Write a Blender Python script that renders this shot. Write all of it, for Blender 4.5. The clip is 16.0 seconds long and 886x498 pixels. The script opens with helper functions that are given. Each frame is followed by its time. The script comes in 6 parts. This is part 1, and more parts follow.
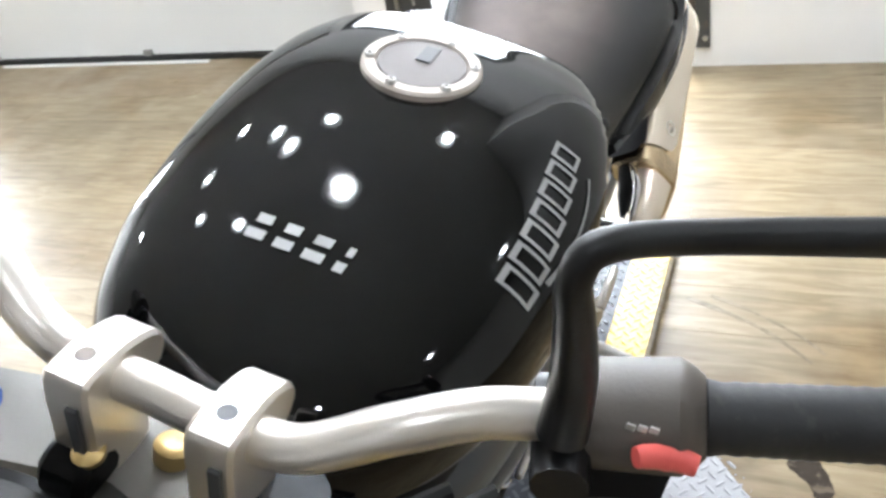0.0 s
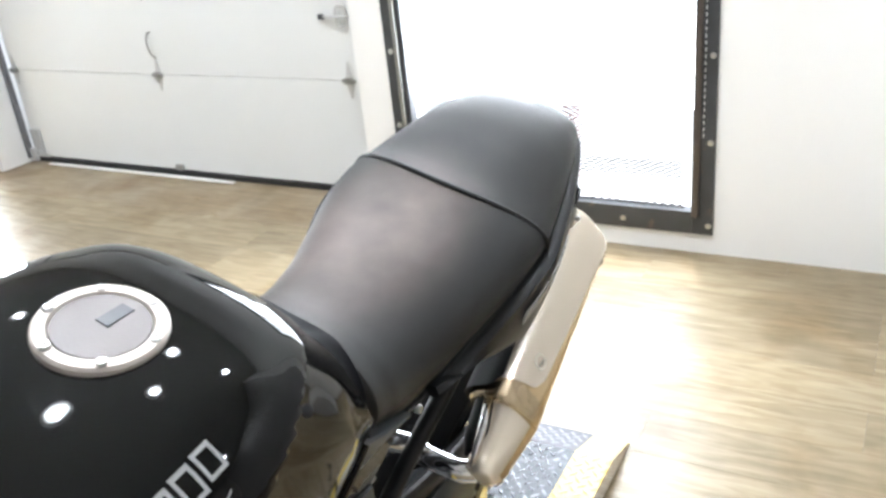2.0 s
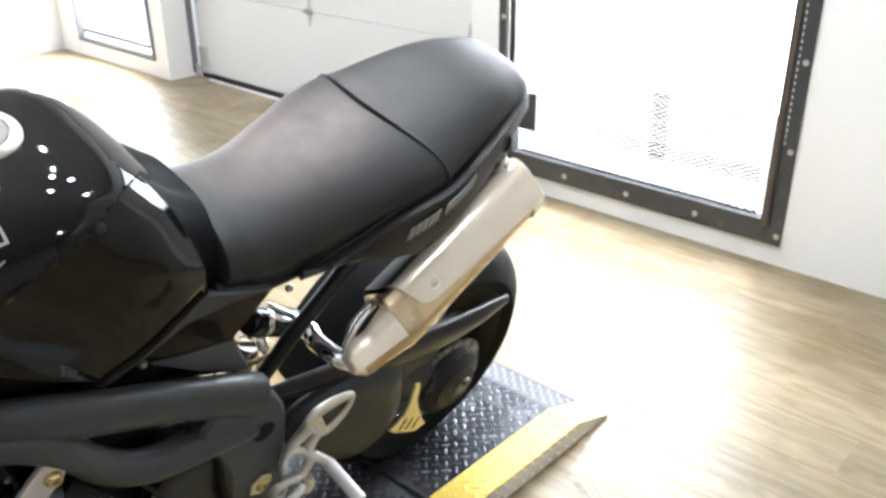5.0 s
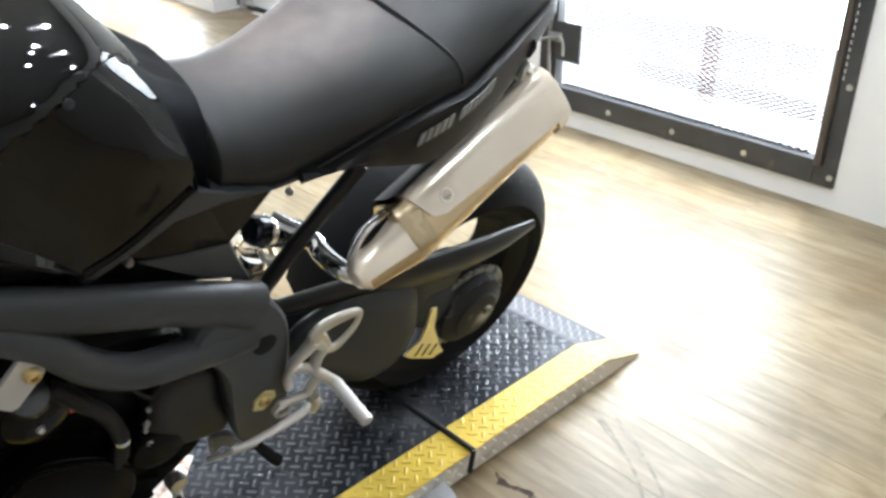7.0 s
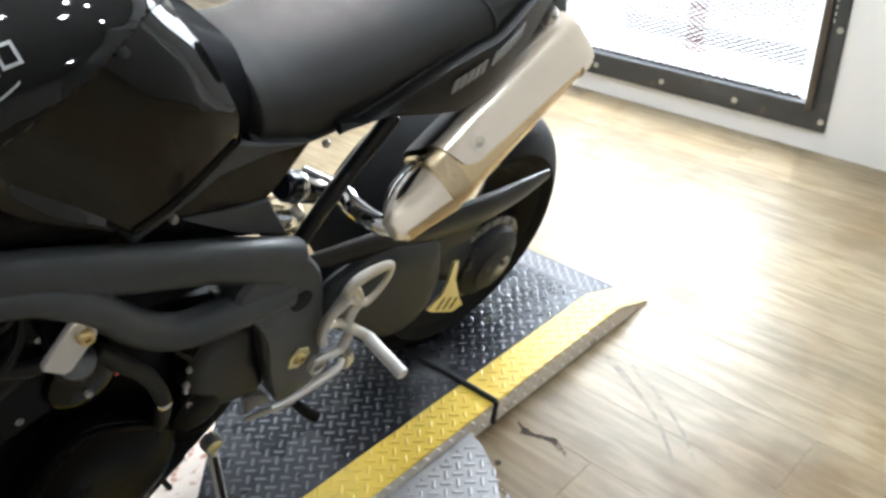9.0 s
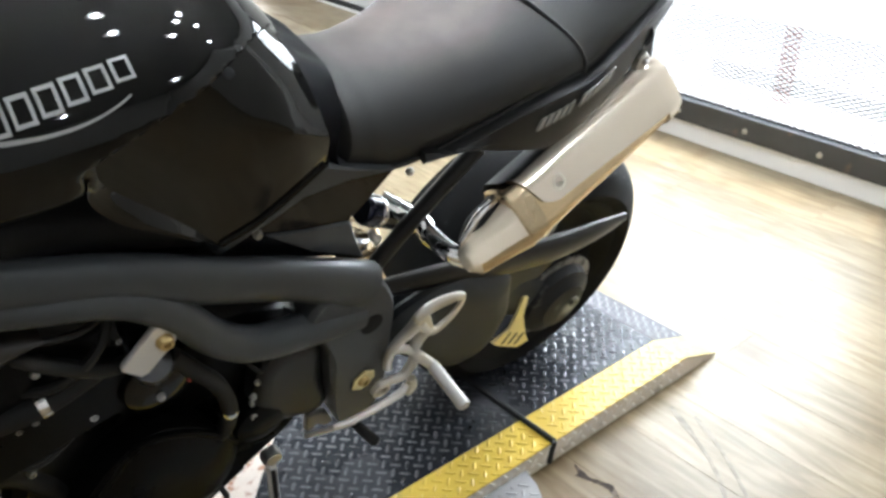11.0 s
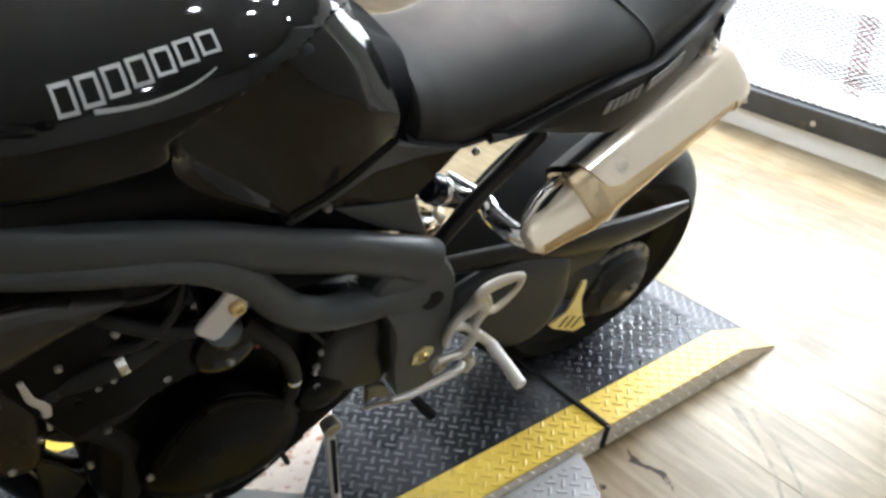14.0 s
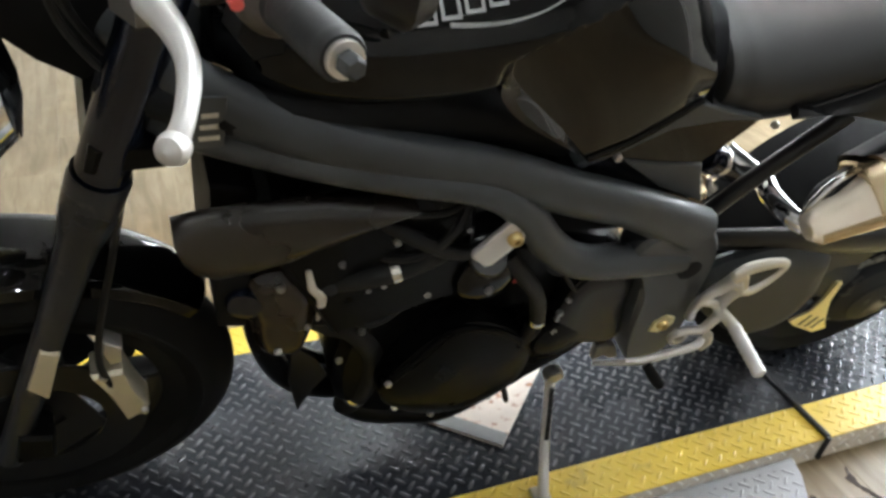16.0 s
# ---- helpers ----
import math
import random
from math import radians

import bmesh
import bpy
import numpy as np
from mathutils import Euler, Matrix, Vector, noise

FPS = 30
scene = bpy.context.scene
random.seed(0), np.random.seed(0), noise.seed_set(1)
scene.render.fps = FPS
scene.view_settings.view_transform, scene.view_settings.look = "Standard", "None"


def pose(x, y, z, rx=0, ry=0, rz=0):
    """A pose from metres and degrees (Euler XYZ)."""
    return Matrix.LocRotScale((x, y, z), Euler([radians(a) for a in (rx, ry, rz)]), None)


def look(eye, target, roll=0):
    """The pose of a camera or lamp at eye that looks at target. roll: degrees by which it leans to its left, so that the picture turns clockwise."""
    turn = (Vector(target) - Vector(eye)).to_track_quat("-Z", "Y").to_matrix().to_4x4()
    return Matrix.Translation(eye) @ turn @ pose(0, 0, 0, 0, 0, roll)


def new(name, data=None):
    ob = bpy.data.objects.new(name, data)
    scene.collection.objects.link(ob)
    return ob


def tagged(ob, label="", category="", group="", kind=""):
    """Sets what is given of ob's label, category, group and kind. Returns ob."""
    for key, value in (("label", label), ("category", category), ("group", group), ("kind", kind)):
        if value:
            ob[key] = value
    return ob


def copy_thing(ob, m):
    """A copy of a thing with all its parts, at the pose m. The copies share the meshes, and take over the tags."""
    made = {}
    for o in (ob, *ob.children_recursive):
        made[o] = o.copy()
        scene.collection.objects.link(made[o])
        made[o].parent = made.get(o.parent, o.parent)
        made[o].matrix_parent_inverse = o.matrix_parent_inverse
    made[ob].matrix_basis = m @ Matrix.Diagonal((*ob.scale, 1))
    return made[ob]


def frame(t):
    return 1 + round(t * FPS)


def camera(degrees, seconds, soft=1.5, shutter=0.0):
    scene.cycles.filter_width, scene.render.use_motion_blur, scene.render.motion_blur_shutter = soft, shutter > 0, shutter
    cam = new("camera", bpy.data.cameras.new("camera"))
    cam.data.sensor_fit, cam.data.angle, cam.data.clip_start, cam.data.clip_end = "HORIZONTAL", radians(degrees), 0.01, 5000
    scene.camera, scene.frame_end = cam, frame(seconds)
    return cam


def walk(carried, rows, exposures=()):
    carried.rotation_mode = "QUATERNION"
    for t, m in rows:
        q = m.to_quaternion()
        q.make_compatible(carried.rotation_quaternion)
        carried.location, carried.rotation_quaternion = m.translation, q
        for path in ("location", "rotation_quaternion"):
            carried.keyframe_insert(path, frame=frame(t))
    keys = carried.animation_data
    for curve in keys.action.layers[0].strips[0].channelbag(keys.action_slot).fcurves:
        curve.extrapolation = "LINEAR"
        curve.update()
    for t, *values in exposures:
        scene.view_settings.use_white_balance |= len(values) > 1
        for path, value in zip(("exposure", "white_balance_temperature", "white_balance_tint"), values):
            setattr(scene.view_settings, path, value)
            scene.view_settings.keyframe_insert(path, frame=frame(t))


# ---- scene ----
EXPOSURES = [(0.0, 0.2, 6050, 10), (4.5, 0.2, 6050, 10), (7.0, 0.0, 5980, 8), (10.5, 0.0, 6030, 8), (13.0, -0.03, 6110, 8), (14.5, -0.05, 6120, 8), (16.0, -0.05, 6250, 8)]
SKY, SUN, DOOR_W, LAMP = 0.15, 4.0, 165.0, 1060.0
# camera and walk
cam = camera(54.4, 16.0, soft=3.0)
PATH = [
    (0, (0.341, -0.05, 1.389), (-0.419, 1.445, 0.3), -11.8),
    (0.5, (0.399, 0.028, 1.435), (-0.324, 1.613, 0.451), -9.6),
    (1, (0.464, 0.093, 1.442), (-0.213, 1.729, 0.512), -9.3),
    (1.5, (0.533, 0.15, 1.443), (-0.176, 1.801, 0.566), -8.1),
    (2, (0.582, 0.208, 1.431), (-0.341, 1.776, 0.601), -6.2),
    (2.5, (0.594, 0.298, 1.407), (-0.563, 1.756, 0.675), -7.9),
    (3, (0.628, 0.304, 1.405), (-0.499, 1.82, 0.75), -5.7),
    (3.5, (0.804, 0.204, 1.413), (-0.344, 1.69, 0.725), -6.1),
    (4, (0.934, 0.159, 1.425), (-0.195, 1.608, 0.635), -0.1),
    (4.5, (0.996, 0.224, 1.416), (-0.205, 1.595, 0.594), -0.3),
    (7, (1.011, 0.366, 1.303), (-0.265, 1.573, 0.347), -0.5),
    (7.5, (0.994, 0.349, 1.302), (-0.267, 1.549, 0.318), -2.1),
    (8, (0.959, 0.31, 1.281), (-0.232, 1.539, 0.247), -2.9),
    (10.5, (0.938, 0.284, 1.283), (-0.321, 1.476, 0.286), 1.7),
    (11, (0.937, 0.278, 1.289), (-0.387, 1.422, 0.321), 0.6),
    (11.5, (0.95, 0.27, 1.287), (-0.354, 1.412, 0.289), 1.2),
    (12, (0.955, 0.262, 1.287), (-0.387, 1.346, 0.276), 1.3),
    (12.5, (0.947, 0.259, 1.281), (-0.413, 1.313, 0.261), 1.0),
    (13, (0.938, 0.249, 1.288), (-0.453, 1.286, 0.292), 1.4),
    (13.5, (0.942, 0.249, 1.285), (-0.445, 1.285, 0.283), 1.4),
    (14, (0.95, 0.252, 1.289), (-0.442, 1.289, 0.294), 0.4),
    (14.5, (0.948, 0.249, 1.286), (-0.422, 1.318, 0.295), 2.3),
    (15, (0.941, 0.239, 1.28), (-0.464, 1.232, 0.261), 1.2),
    (15.5, (0.921, 0.189, 1.271), (-0.571, 1.004, 0.218), 2.8),
    (16, (0.902, 0.134, 1.266), (-0.646, 0.795, 0.186), 3.8),
]
walk(cam, [(t, look(eye, target, roll)) for t, eye, target, roll in PATH], EXPOSURES)

# ---- world and lights ----
world = bpy.data.worlds.new("world")
scene.world = world
world.use_nodes = True
wn = world.node_tree.nodes
sky = wn.new("ShaderNodeTexSky")
sky.sky_type, sky.sun_disc = "NISHITA", False
sky.sun_elevation, sky.sun_rotation = radians(76), radians(20)
wn["Background"].inputs["Strength"].default_value = SKY
world.node_tree.links.new(sky.outputs[0], wn["Background"].inputs["Color"])
sun_data = bpy.data.lights.new("sun", "SUN")
sun_data.energy, sun_data.angle, sun_data.color = SUN, radians(0.6), (1.0, 0.95, 0.88)
sun = new("sun", sun_data)
sun.matrix_world = look((-0.8, 5.2, 9), (0, 3, 0))


def window_light(name, x, y, z, w, h, watts):
    data = bpy.data.lights.new(name, "AREA")
    data.shape, data.size, data.size_y, data.energy = "RECTANGLE", w, h, watts
    data.color = (0.97, 0.985, 1.0)
    ob = new(name, data)
    ob.matrix_world = look((x, y, z), (x, y - 1, z))
    return ob


window_light("door_daylight", -0.66, 3.47, 1.32, 1.5, 1.74, DOOR_W)
window_light("side_door_daylight", -4.73, 3.47, 1.32, 1.2, 1.74, DOOR_W)


# ---- materials ----
def nodes_of(name):
    m = bpy.data.materials.new(name)
    m.use_nodes = True
    n, l = m.node_tree.nodes, m.node_tree.links
    return m, n, l, n["Principled BSDF"]


def surface(name, colour, rough=0.5, metal=0.0, vary=0.12, scale=6.0, bump=0.0, bump_scale=200.0, coat=0.0, rough_vary=0.1, dirt=None, dirt_at=0.62, dirt_scale=9.0, spec=0.5):
    """Paint, metal, rubber or plastic: a base colour that varies at two scales, uneven gloss, fine relief, patches of dirt."""
    m, n, l, b = nodes_of(name)
    at = n.new("ShaderNodeTexCoord")
    big, fine = n.new("ShaderNodeTexNoise"), n.new("ShaderNodeTexNoise")
    big.inputs["Scale"].default_value, big.inputs["Detail"].default_value = scale, 4
    fine.inputs["Scale"].default_value, fine.inputs["Detail"].default_value = bump_scale, 3
    l.new(at.outputs["Object"], big.inputs["Vector"]), l.new(at.outputs["Object"], fine.inputs["Vector"])
    mix = n.new("ShaderNodeMixRGB")
    mix.inputs["Color1"].default_value = (*[c * (1 - vary) for c in colour], 1)
    mix.inputs["Color2"].default_value = (*[min(1, c * (1 + vary)) for c in colour], 1)
    l.new(big.outputs["Fac"], mix.inputs["Fac"])
    out = mix.outputs["Color"]
    if dirt:
        spots, ramp, over = n.new("ShaderNodeTexNoise"), n.new("ShaderNodeValToRGB"), n.new("ShaderNodeMixRGB")
        spots.inputs["Scale"].default_value, spots.inputs["Detail"].default_value = dirt_scale, 8
        l.new(at.outputs["Object"], spots.inputs["Vector"])
        ramp.color_ramp.elements[0].position, ramp.color_ramp.elements[1].position = dirt_at, dirt_at + 0.12
        l.new(spots.outputs["Fac"], ramp.inputs["Fac"])
        over.inputs["Color2"].default_value = (*dirt, 1)
        l.new(ramp.outputs["Color"], over.inputs["Fac"]), l.new(out, over.inputs["Color1"])
        out = over.outputs["Color"]
    l.new(out, b.inputs["Base Color"])
    span = n.new("ShaderNodeMapRange")
    span.inputs["To Min"].default_value, span.inputs["To Max"].default_value = max(0.02, rough - rough_vary), min(1, rough + rough_vary)
    l.new(big.outputs["Fac"], span.inputs["Value"]), l.new(span.outputs["Result"], b.inputs["Roughness"])
    b.inputs["Metallic"].default_value, b.inputs["Specular IOR Level"].default_value = metal, spec
    b.inputs["Coat Weight"].default_value, b.inputs["Coat Roughness"].default_value = coat, 0.03
    if bump:
        bp = n.new("ShaderNodeBump")
        bp.inputs["Strength"].default_value, bp.inputs["Distance"].default_value = bump, 0.002
        l.new(fine.outputs["Fac"], bp.inputs["Height"]), l.new(bp.outputs["Normal"], b.inputs["Normal"])
    return m


def wear_or_sheen(m, centre, reach, colour, amount):
    """A worn, dusty or painted-sheen patch round a place on the thing: its own colour, breaking up unevenly."""
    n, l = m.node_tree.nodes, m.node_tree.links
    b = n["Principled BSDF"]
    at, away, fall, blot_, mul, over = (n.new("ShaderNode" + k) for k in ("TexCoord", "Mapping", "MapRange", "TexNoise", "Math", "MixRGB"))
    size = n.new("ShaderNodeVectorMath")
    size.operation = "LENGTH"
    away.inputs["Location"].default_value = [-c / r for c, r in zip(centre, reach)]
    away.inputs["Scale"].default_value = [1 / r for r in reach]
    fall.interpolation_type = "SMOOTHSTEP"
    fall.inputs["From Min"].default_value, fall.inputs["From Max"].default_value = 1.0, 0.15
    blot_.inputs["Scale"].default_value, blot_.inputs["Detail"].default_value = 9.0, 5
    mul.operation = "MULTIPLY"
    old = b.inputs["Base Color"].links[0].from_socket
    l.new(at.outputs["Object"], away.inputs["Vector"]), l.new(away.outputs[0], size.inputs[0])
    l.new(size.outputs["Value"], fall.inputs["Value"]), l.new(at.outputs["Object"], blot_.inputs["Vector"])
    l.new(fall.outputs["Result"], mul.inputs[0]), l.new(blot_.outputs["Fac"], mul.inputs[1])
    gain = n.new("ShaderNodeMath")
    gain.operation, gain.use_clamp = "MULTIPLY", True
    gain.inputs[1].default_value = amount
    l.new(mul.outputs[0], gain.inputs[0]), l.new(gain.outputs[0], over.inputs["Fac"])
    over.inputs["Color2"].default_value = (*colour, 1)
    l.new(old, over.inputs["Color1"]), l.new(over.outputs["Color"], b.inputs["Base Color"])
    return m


def glow(name, colour, strength):
    m, n, l, b = nodes_of(name)
    b.inputs["Base Color"].default_value = (*colour, 1)
    b.inputs["Emission Color"].default_value, b.inputs["Emission Strength"].default_value = (*colour, 1), strength
    return m


def glass(name):
    m, n, l, b = nodes_of(name)
    b.inputs["Transmission Weight"].default_value, b.inputs["Roughness"].default_value, b.inputs["IOR"].default_value = 1.0, 0.0, 1.02
    b.inputs["Base Color"].default_value = (0.97, 0.99, 0.98, 1)
    return m


def plank_wood(name, light, dark, along=0):
    """Wood-look vinyl planks: each plank its own tone, long grain streaks, slight gloss."""
    m, n, l, b = nodes_of(name)
    at, info = n.new("ShaderNodeTexCoord"), n.new("ShaderNodeObjectInfo")
    shift, map_ = n.new("ShaderNodeVectorMath"), n.new("ShaderNodeMapping")
    shift.operation = "ADD"
    mul = n.new("ShaderNodeMath")
    mul.operation = "MULTIPLY"
    mul.inputs[1].default_value = 37.0
    l.new(info.outputs["Random"], mul.inputs[0])
    l.new(at.outputs["Object"], shift.inputs[0]), l.new(mul.outputs[0], shift.inputs[1])
    map_.inputs["Scale"].default_value = (3.0, 21.0, 1.0) if along == 0 else (21.0, 3.0, 1.0)
    l.new(shift.outputs[0], map_.inputs["Vector"])
    grain, fine = n.new("ShaderNodeTexNoise"), n.new("ShaderNodeTexNoise")
    grain.inputs["Scale"].default_value, grain.inputs["Detail"].default_value, grain.inputs["Distortion"].default_value = 1.5, 9, 0.9
    fine.inputs["Scale"].default_value, fine.inputs["Detail"].default_value = 9.0, 5
    l.new(map_.outputs[0], grain.inputs["Vector"]), l.new(map_.outputs[0], fine.inputs["Vector"])
    ramp = n.new("ShaderNodeValToRGB")
    ramp.color_ramp.elements[0].position, ramp.color_ramp.elements[1].position = 0.35, 0.66
    ramp.color_ramp.elements[0].color, ramp.color_ramp.elements[1].color = (*dark, 1), (*light, 1)
    l.new(grain.outputs["Fac"], ramp.inputs["Fac"])
    tone, streak = n.new("ShaderNodeMixRGB"), n.new("ShaderNodeMixRGB")
    tone.blend_type = streak.blend_type = "MULTIPLY"
    tone.inputs["Fac"].default_value, streak.inputs["Fac"].default_value = 1.0, 0.14
    per = n.new("ShaderNodeMapRange")
    per.inputs["To Min"].default_value, per.inputs["To Max"].default_value = 0.87, 1.12
    l.new(info.outputs["Random"], per.inputs["Value"])
    l.new(ramp.outputs["Color"], tone.inputs["Color1"]), l.new(per.outputs["Result"], tone.inputs["Color2"])
    l.new(tone.outputs["Color"], streak.inputs["Color1"]), l.new(fine.outputs["Fac"], streak.inputs["Color2"])
    where, smear, soil, span_ = n.new("ShaderNodeNewGeometry"), n.new("ShaderNodeTexNoise"), n.new("ShaderNodeMixRGB"), n.new("ShaderNodeMapRange")
    smear.inputs["Scale"].default_value, smear.inputs["Detail"].default_value, smear.inputs["Distortion"].default_value = 2.6, 6, 1.2
    soil.blend_type = "MULTIPLY"
    soil.inputs["Fac"].default_value = 1.0
    span_.inputs["From Min"].default_value, span_.inputs["From Max"].default_value = 0.3, 0.7
    span_.inputs["To Min"].default_value, span_.inputs["To Max"].default_value = 0.80, 1.06
    l.new(where.outputs["Position"], smear.inputs["Vector"]), l.new(smear.outputs["Fac"], span_.inputs["Value"])
    l.new(streak.outputs["Color"], soil.inputs["Color1"]), l.new(span_.outputs["Result"], soil.inputs["Color2"])
    grime, edge_, patch = n.new("ShaderNodeTexNoise"), n.new("ShaderNodeValToRGB"), n.new("ShaderNodeMixRGB")
    grime.inputs["Scale"].default_value, grime.inputs["Detail"].default_value, grime.inputs["Distortion"].default_value = 2.1, 9, 0.6
    edge_.color_ramp.elements[0].position, edge_.color_ramp.elements[1].position = 0.50, 0.68
    edge_.color_ramp.elements[1].color = (0.8, 0.8, 0.8, 1)
    patch.blend_type = "MULTIPLY"
    patch.inputs["Color2"].default_value = (0.72, 0.61, 0.45, 1)
    l.new(where.outputs["Position"], grime.inputs["Vector"])
    trodden, reach_, more = n.new("ShaderNodeVectorMath"), n.new("ShaderNodeMapRange"), n.new("ShaderNodeMath")
    trodden.operation = "DISTANCE"
    trodden.inputs[1].default_value = (0.46, 1.25, 0.0)
    reach_.inputs["From Min"].default_value, reach_.inputs["From Max"].default_value = 0.15, 0.75
    reach_.inputs["To Min"].default_value, reach_.inputs["To Max"].default_value = 0.13, 0.0
    l.new(where.outputs["Position"], trodden.inputs[0]), l.new(trodden.outputs["Value"], reach_.inputs["Value"])
    l.new(grime.outputs["Fac"], more.inputs[0]), l.new(reach_.outputs["Result"], more.inputs[1])
    l.new(more.outputs[0], edge_.inputs["Fac"])
    l.new(edge_.outputs["Color"], patch.inputs["Fac"]), l.new(soil.outputs["Color"], patch.inputs["Color1"])
    l.new(patch.outputs["Color"], b.inputs["Base Color"])
    b.inputs["Specular IOR Level"].default_value = 0.25
    gl = n.new("ShaderNodeMapRange")
    gl.inputs["To Min"].default_value, gl.inputs["To Max"].default_value = 0.27, 0.36
    l.new(fine.outputs["Fac"], gl.inputs["Value"])
    dull, add_ = n.new("ShaderNodeMapRange"), n.new("ShaderNodeMath")
    dull.inputs["From Min"].default_value, dull.inputs["From Max"].default_value = 0.35, 0.65
    dull.inputs["To Min"].default_value, dull.inputs["To Max"].default_value = 0.10, -0.03
    l.new(smear.outputs["Fac"], dull.inputs["Value"])
    l.new(gl.outputs["Result"], add_.inputs[0]), l.new(dull.outputs["Result"], add_.inputs[1])
    l.new(add_.outputs[0], b.inputs["Roughness"])
    bp = n.new("ShaderNodeBump")
    bp.inputs["Strength"].default_value, bp.inputs["Distance"].default_value = 0.05, 0.0006
    l.new(fine.outputs["Fac"], bp.inputs["Height"]), l.new(bp.outputs["Normal"], b.inputs["Normal"])
    return m


GLOSS_BLACK = surface("gloss_black_paint", (0.0022, 0.0022, 0.0022), 0.04, 0, 0.3, 3, 0, rough_vary=0.02, spec=0.29)
PANEL_BLACK = surface("gloss_black_plastic", (0.0022, 0.0022, 0.0021), 0.06, 0, 0.3, 3, 0.35, 9, rough_vary=0.03, spec=0.30)
SATIN_BLACK = surface("satin_black_plastic", (0.009, 0.009, 0.0095), 0.36, 0, 0.25, 8, 0.06, 500, spec=0.35)
MATT_BLACK = surface("matt_black_plastic", (0.006, 0.006, 0.0065), 0.6, 0, 0.3, 10, 0.1, 300, spec=0.15)
SEAT_VINYL = surface("seat_vinyl", (0.0170, 0.0165, 0.0160), 0.5, 0, 0.25, 5, 0.22, 700, spec=0.40, rough_vary=0.05)
# Seat top: brown wear, made paler to carry the sheen as colour.
wear_or_sheen(SEAT_VINYL, (-0.01, 1.06, 0.98), (0.145, 0.25, 0.2), (0.185, 0.142, 0.126), 1.6)
TRIM_BLACK = surface("trim_plastic", (0.0030, 0.0032, 0.0042), 0.5, 0, 0.25, 8, 0.06, 500, spec=0.03)
PIPING = surface("seat_piping", (0.008, 0.008, 0.009), 0.5, 0, 0.2, 20)
FRAME_GREY = surface("frame_paint", (0.047, 0.0505, 0.0535), 0.38, 0.0, 0.15, 8, 0.05, 400, dirt=(0.050, 0.052, 0.055), dirt_at=0.64, spec=0.32)
SLIDER = surface("worn_fork_paint", (0.020, 0.023, 0.029), 0.30, 0.2, 0.3, 12, 0.06, 300, dirt=(0.06, 0.058, 0.055), dirt_at=0.62, dirt_scale=30)
GUARD_GREY = surface("guard_plastic", (0.030, 0.0335, 0.0365), 0.5, 0, 0.2, 8, 0.06, 400, spec=0.22)
ENGINE_BLACK = surface("engine_paint", (0.0022, 0.0022, 0.0022), 0.30, 0.0, 0.35, 14, 0.15, 260, dirt=(0.008, 0.0078, 0.0075), dirt_at=0.6, dirt_scale=22, spec=0.10)
RUBBER = surface("tyre_rubber", (0.0085, 0.0085, 0.0085), 0.72, 0, 0.2, 14, 0.12, 300, dirt=(0.018, 0.0175, 0.017), dirt_at=0.62, spec=0.12)
DUSTY = surface("dusty_sprocket_steel", (0.22, 0.21, 0.19), 0.6, 0.2, 0.4, 40, 0.1, 300, dirt=(0.05, 0.045, 0.04), dirt_at=0.5, dirt_scale=60)
SCOOP = surface("worn_scoop_plastic", (0.015, 0.0122, 0.0102), 0.28, 0, 0.3, 9, 0.06, 300)
GRIP = surface("grip_rubber", (0.017, 0.017, 0.018), 0.55, 0, 0.2, 20, 0.1, 300, dirt=(0.030, 0.029, 0.028), dirt_at=0.58, dirt_scale=120)
YOKE_ALLOY = surface("dull_yoke_alloy", (0.17, 0.164, 0.153), 0.5, 0.5, 0.15, 12, 0.08, 400)
TREAD_DULL = surface("painted_tread_steel", (0.082, 0.084, 0.092), 0.30, 0.65, 0.35, 16, 0.05, 300, dirt=(0.11, 0.11, 0.112), dirt_at=0.58, dirt_scale=9)
FRAME_LIGHT = surface("grey_door_frame", (0.17, 0.17, 0.18), 0.45, 0.3, 0.15, 10, 0.05, 200)
HINGE_PALE = surface("pale_hinge_plate", (0.56, 0.56, 0.55), 0.45, 0.3, 0.1, 30)
DISC = surface("brake_disc_steel", (0.035, 0.035, 0.035), 0.38, 0.8, 0.3, 20, 0.05, 300)
HUB = surface("dusty_hub_casting", (0.020, 0.0205, 0.0215), 0.6, 0, 0.3, 14, 0.12, 260, dirt=(0.075, 0.074, 0.070), dirt_at=0.56, dirt_scale=26, spec=0.2)
HOSE = surface("hose_rubber", (0.011, 0.011, 0.011), 0.55, 0, 0.2, 20, 0.05, 300, spec=0.25)
POLISHED = surface("polished_steel", (1.0, 0.87, 0.735), 0.13, 0.66, 0.05, 5, 0.02, 300, rough_vary=0.06)
# Golden base carries the floor's reflection on the silencer's lower side.
STEEL_PALE = surface("warm_steel", (0.86, 0.68, 0.42), 0.20, 0.9, 0.08, 7, 0.02, 300)
STEEL_GOLD = surface("heat_tinted_steel", (0.62, 0.50, 0.33), 0.25, 1.0, 0.15, 12, 0.02, 300)
CHROME = surface("chrome", (0.75, 0.75, 0.76), 0.07, 1.0, 0.04, 10, rough_vary=0.03)
ALLOY = surface("cast_alloy", (0.62, 0.60, 0.56), 0.36, 0.85, 0.12, 14, 0.1, 420, dirt=(0.3, 0.27, 0.22), dirt_at=0.64)
CAP_GREY = surface("polished_grey_cap", (0.085, 0.088, 0.095), 0.18, 0.6, 0.15, 14, 0.04, 300)
CAP_RING = surface("pale_cap_ring", (0.50, 0.45, 0.40), 0.5, 0.3, 0.08, 20, 0.05, 300)
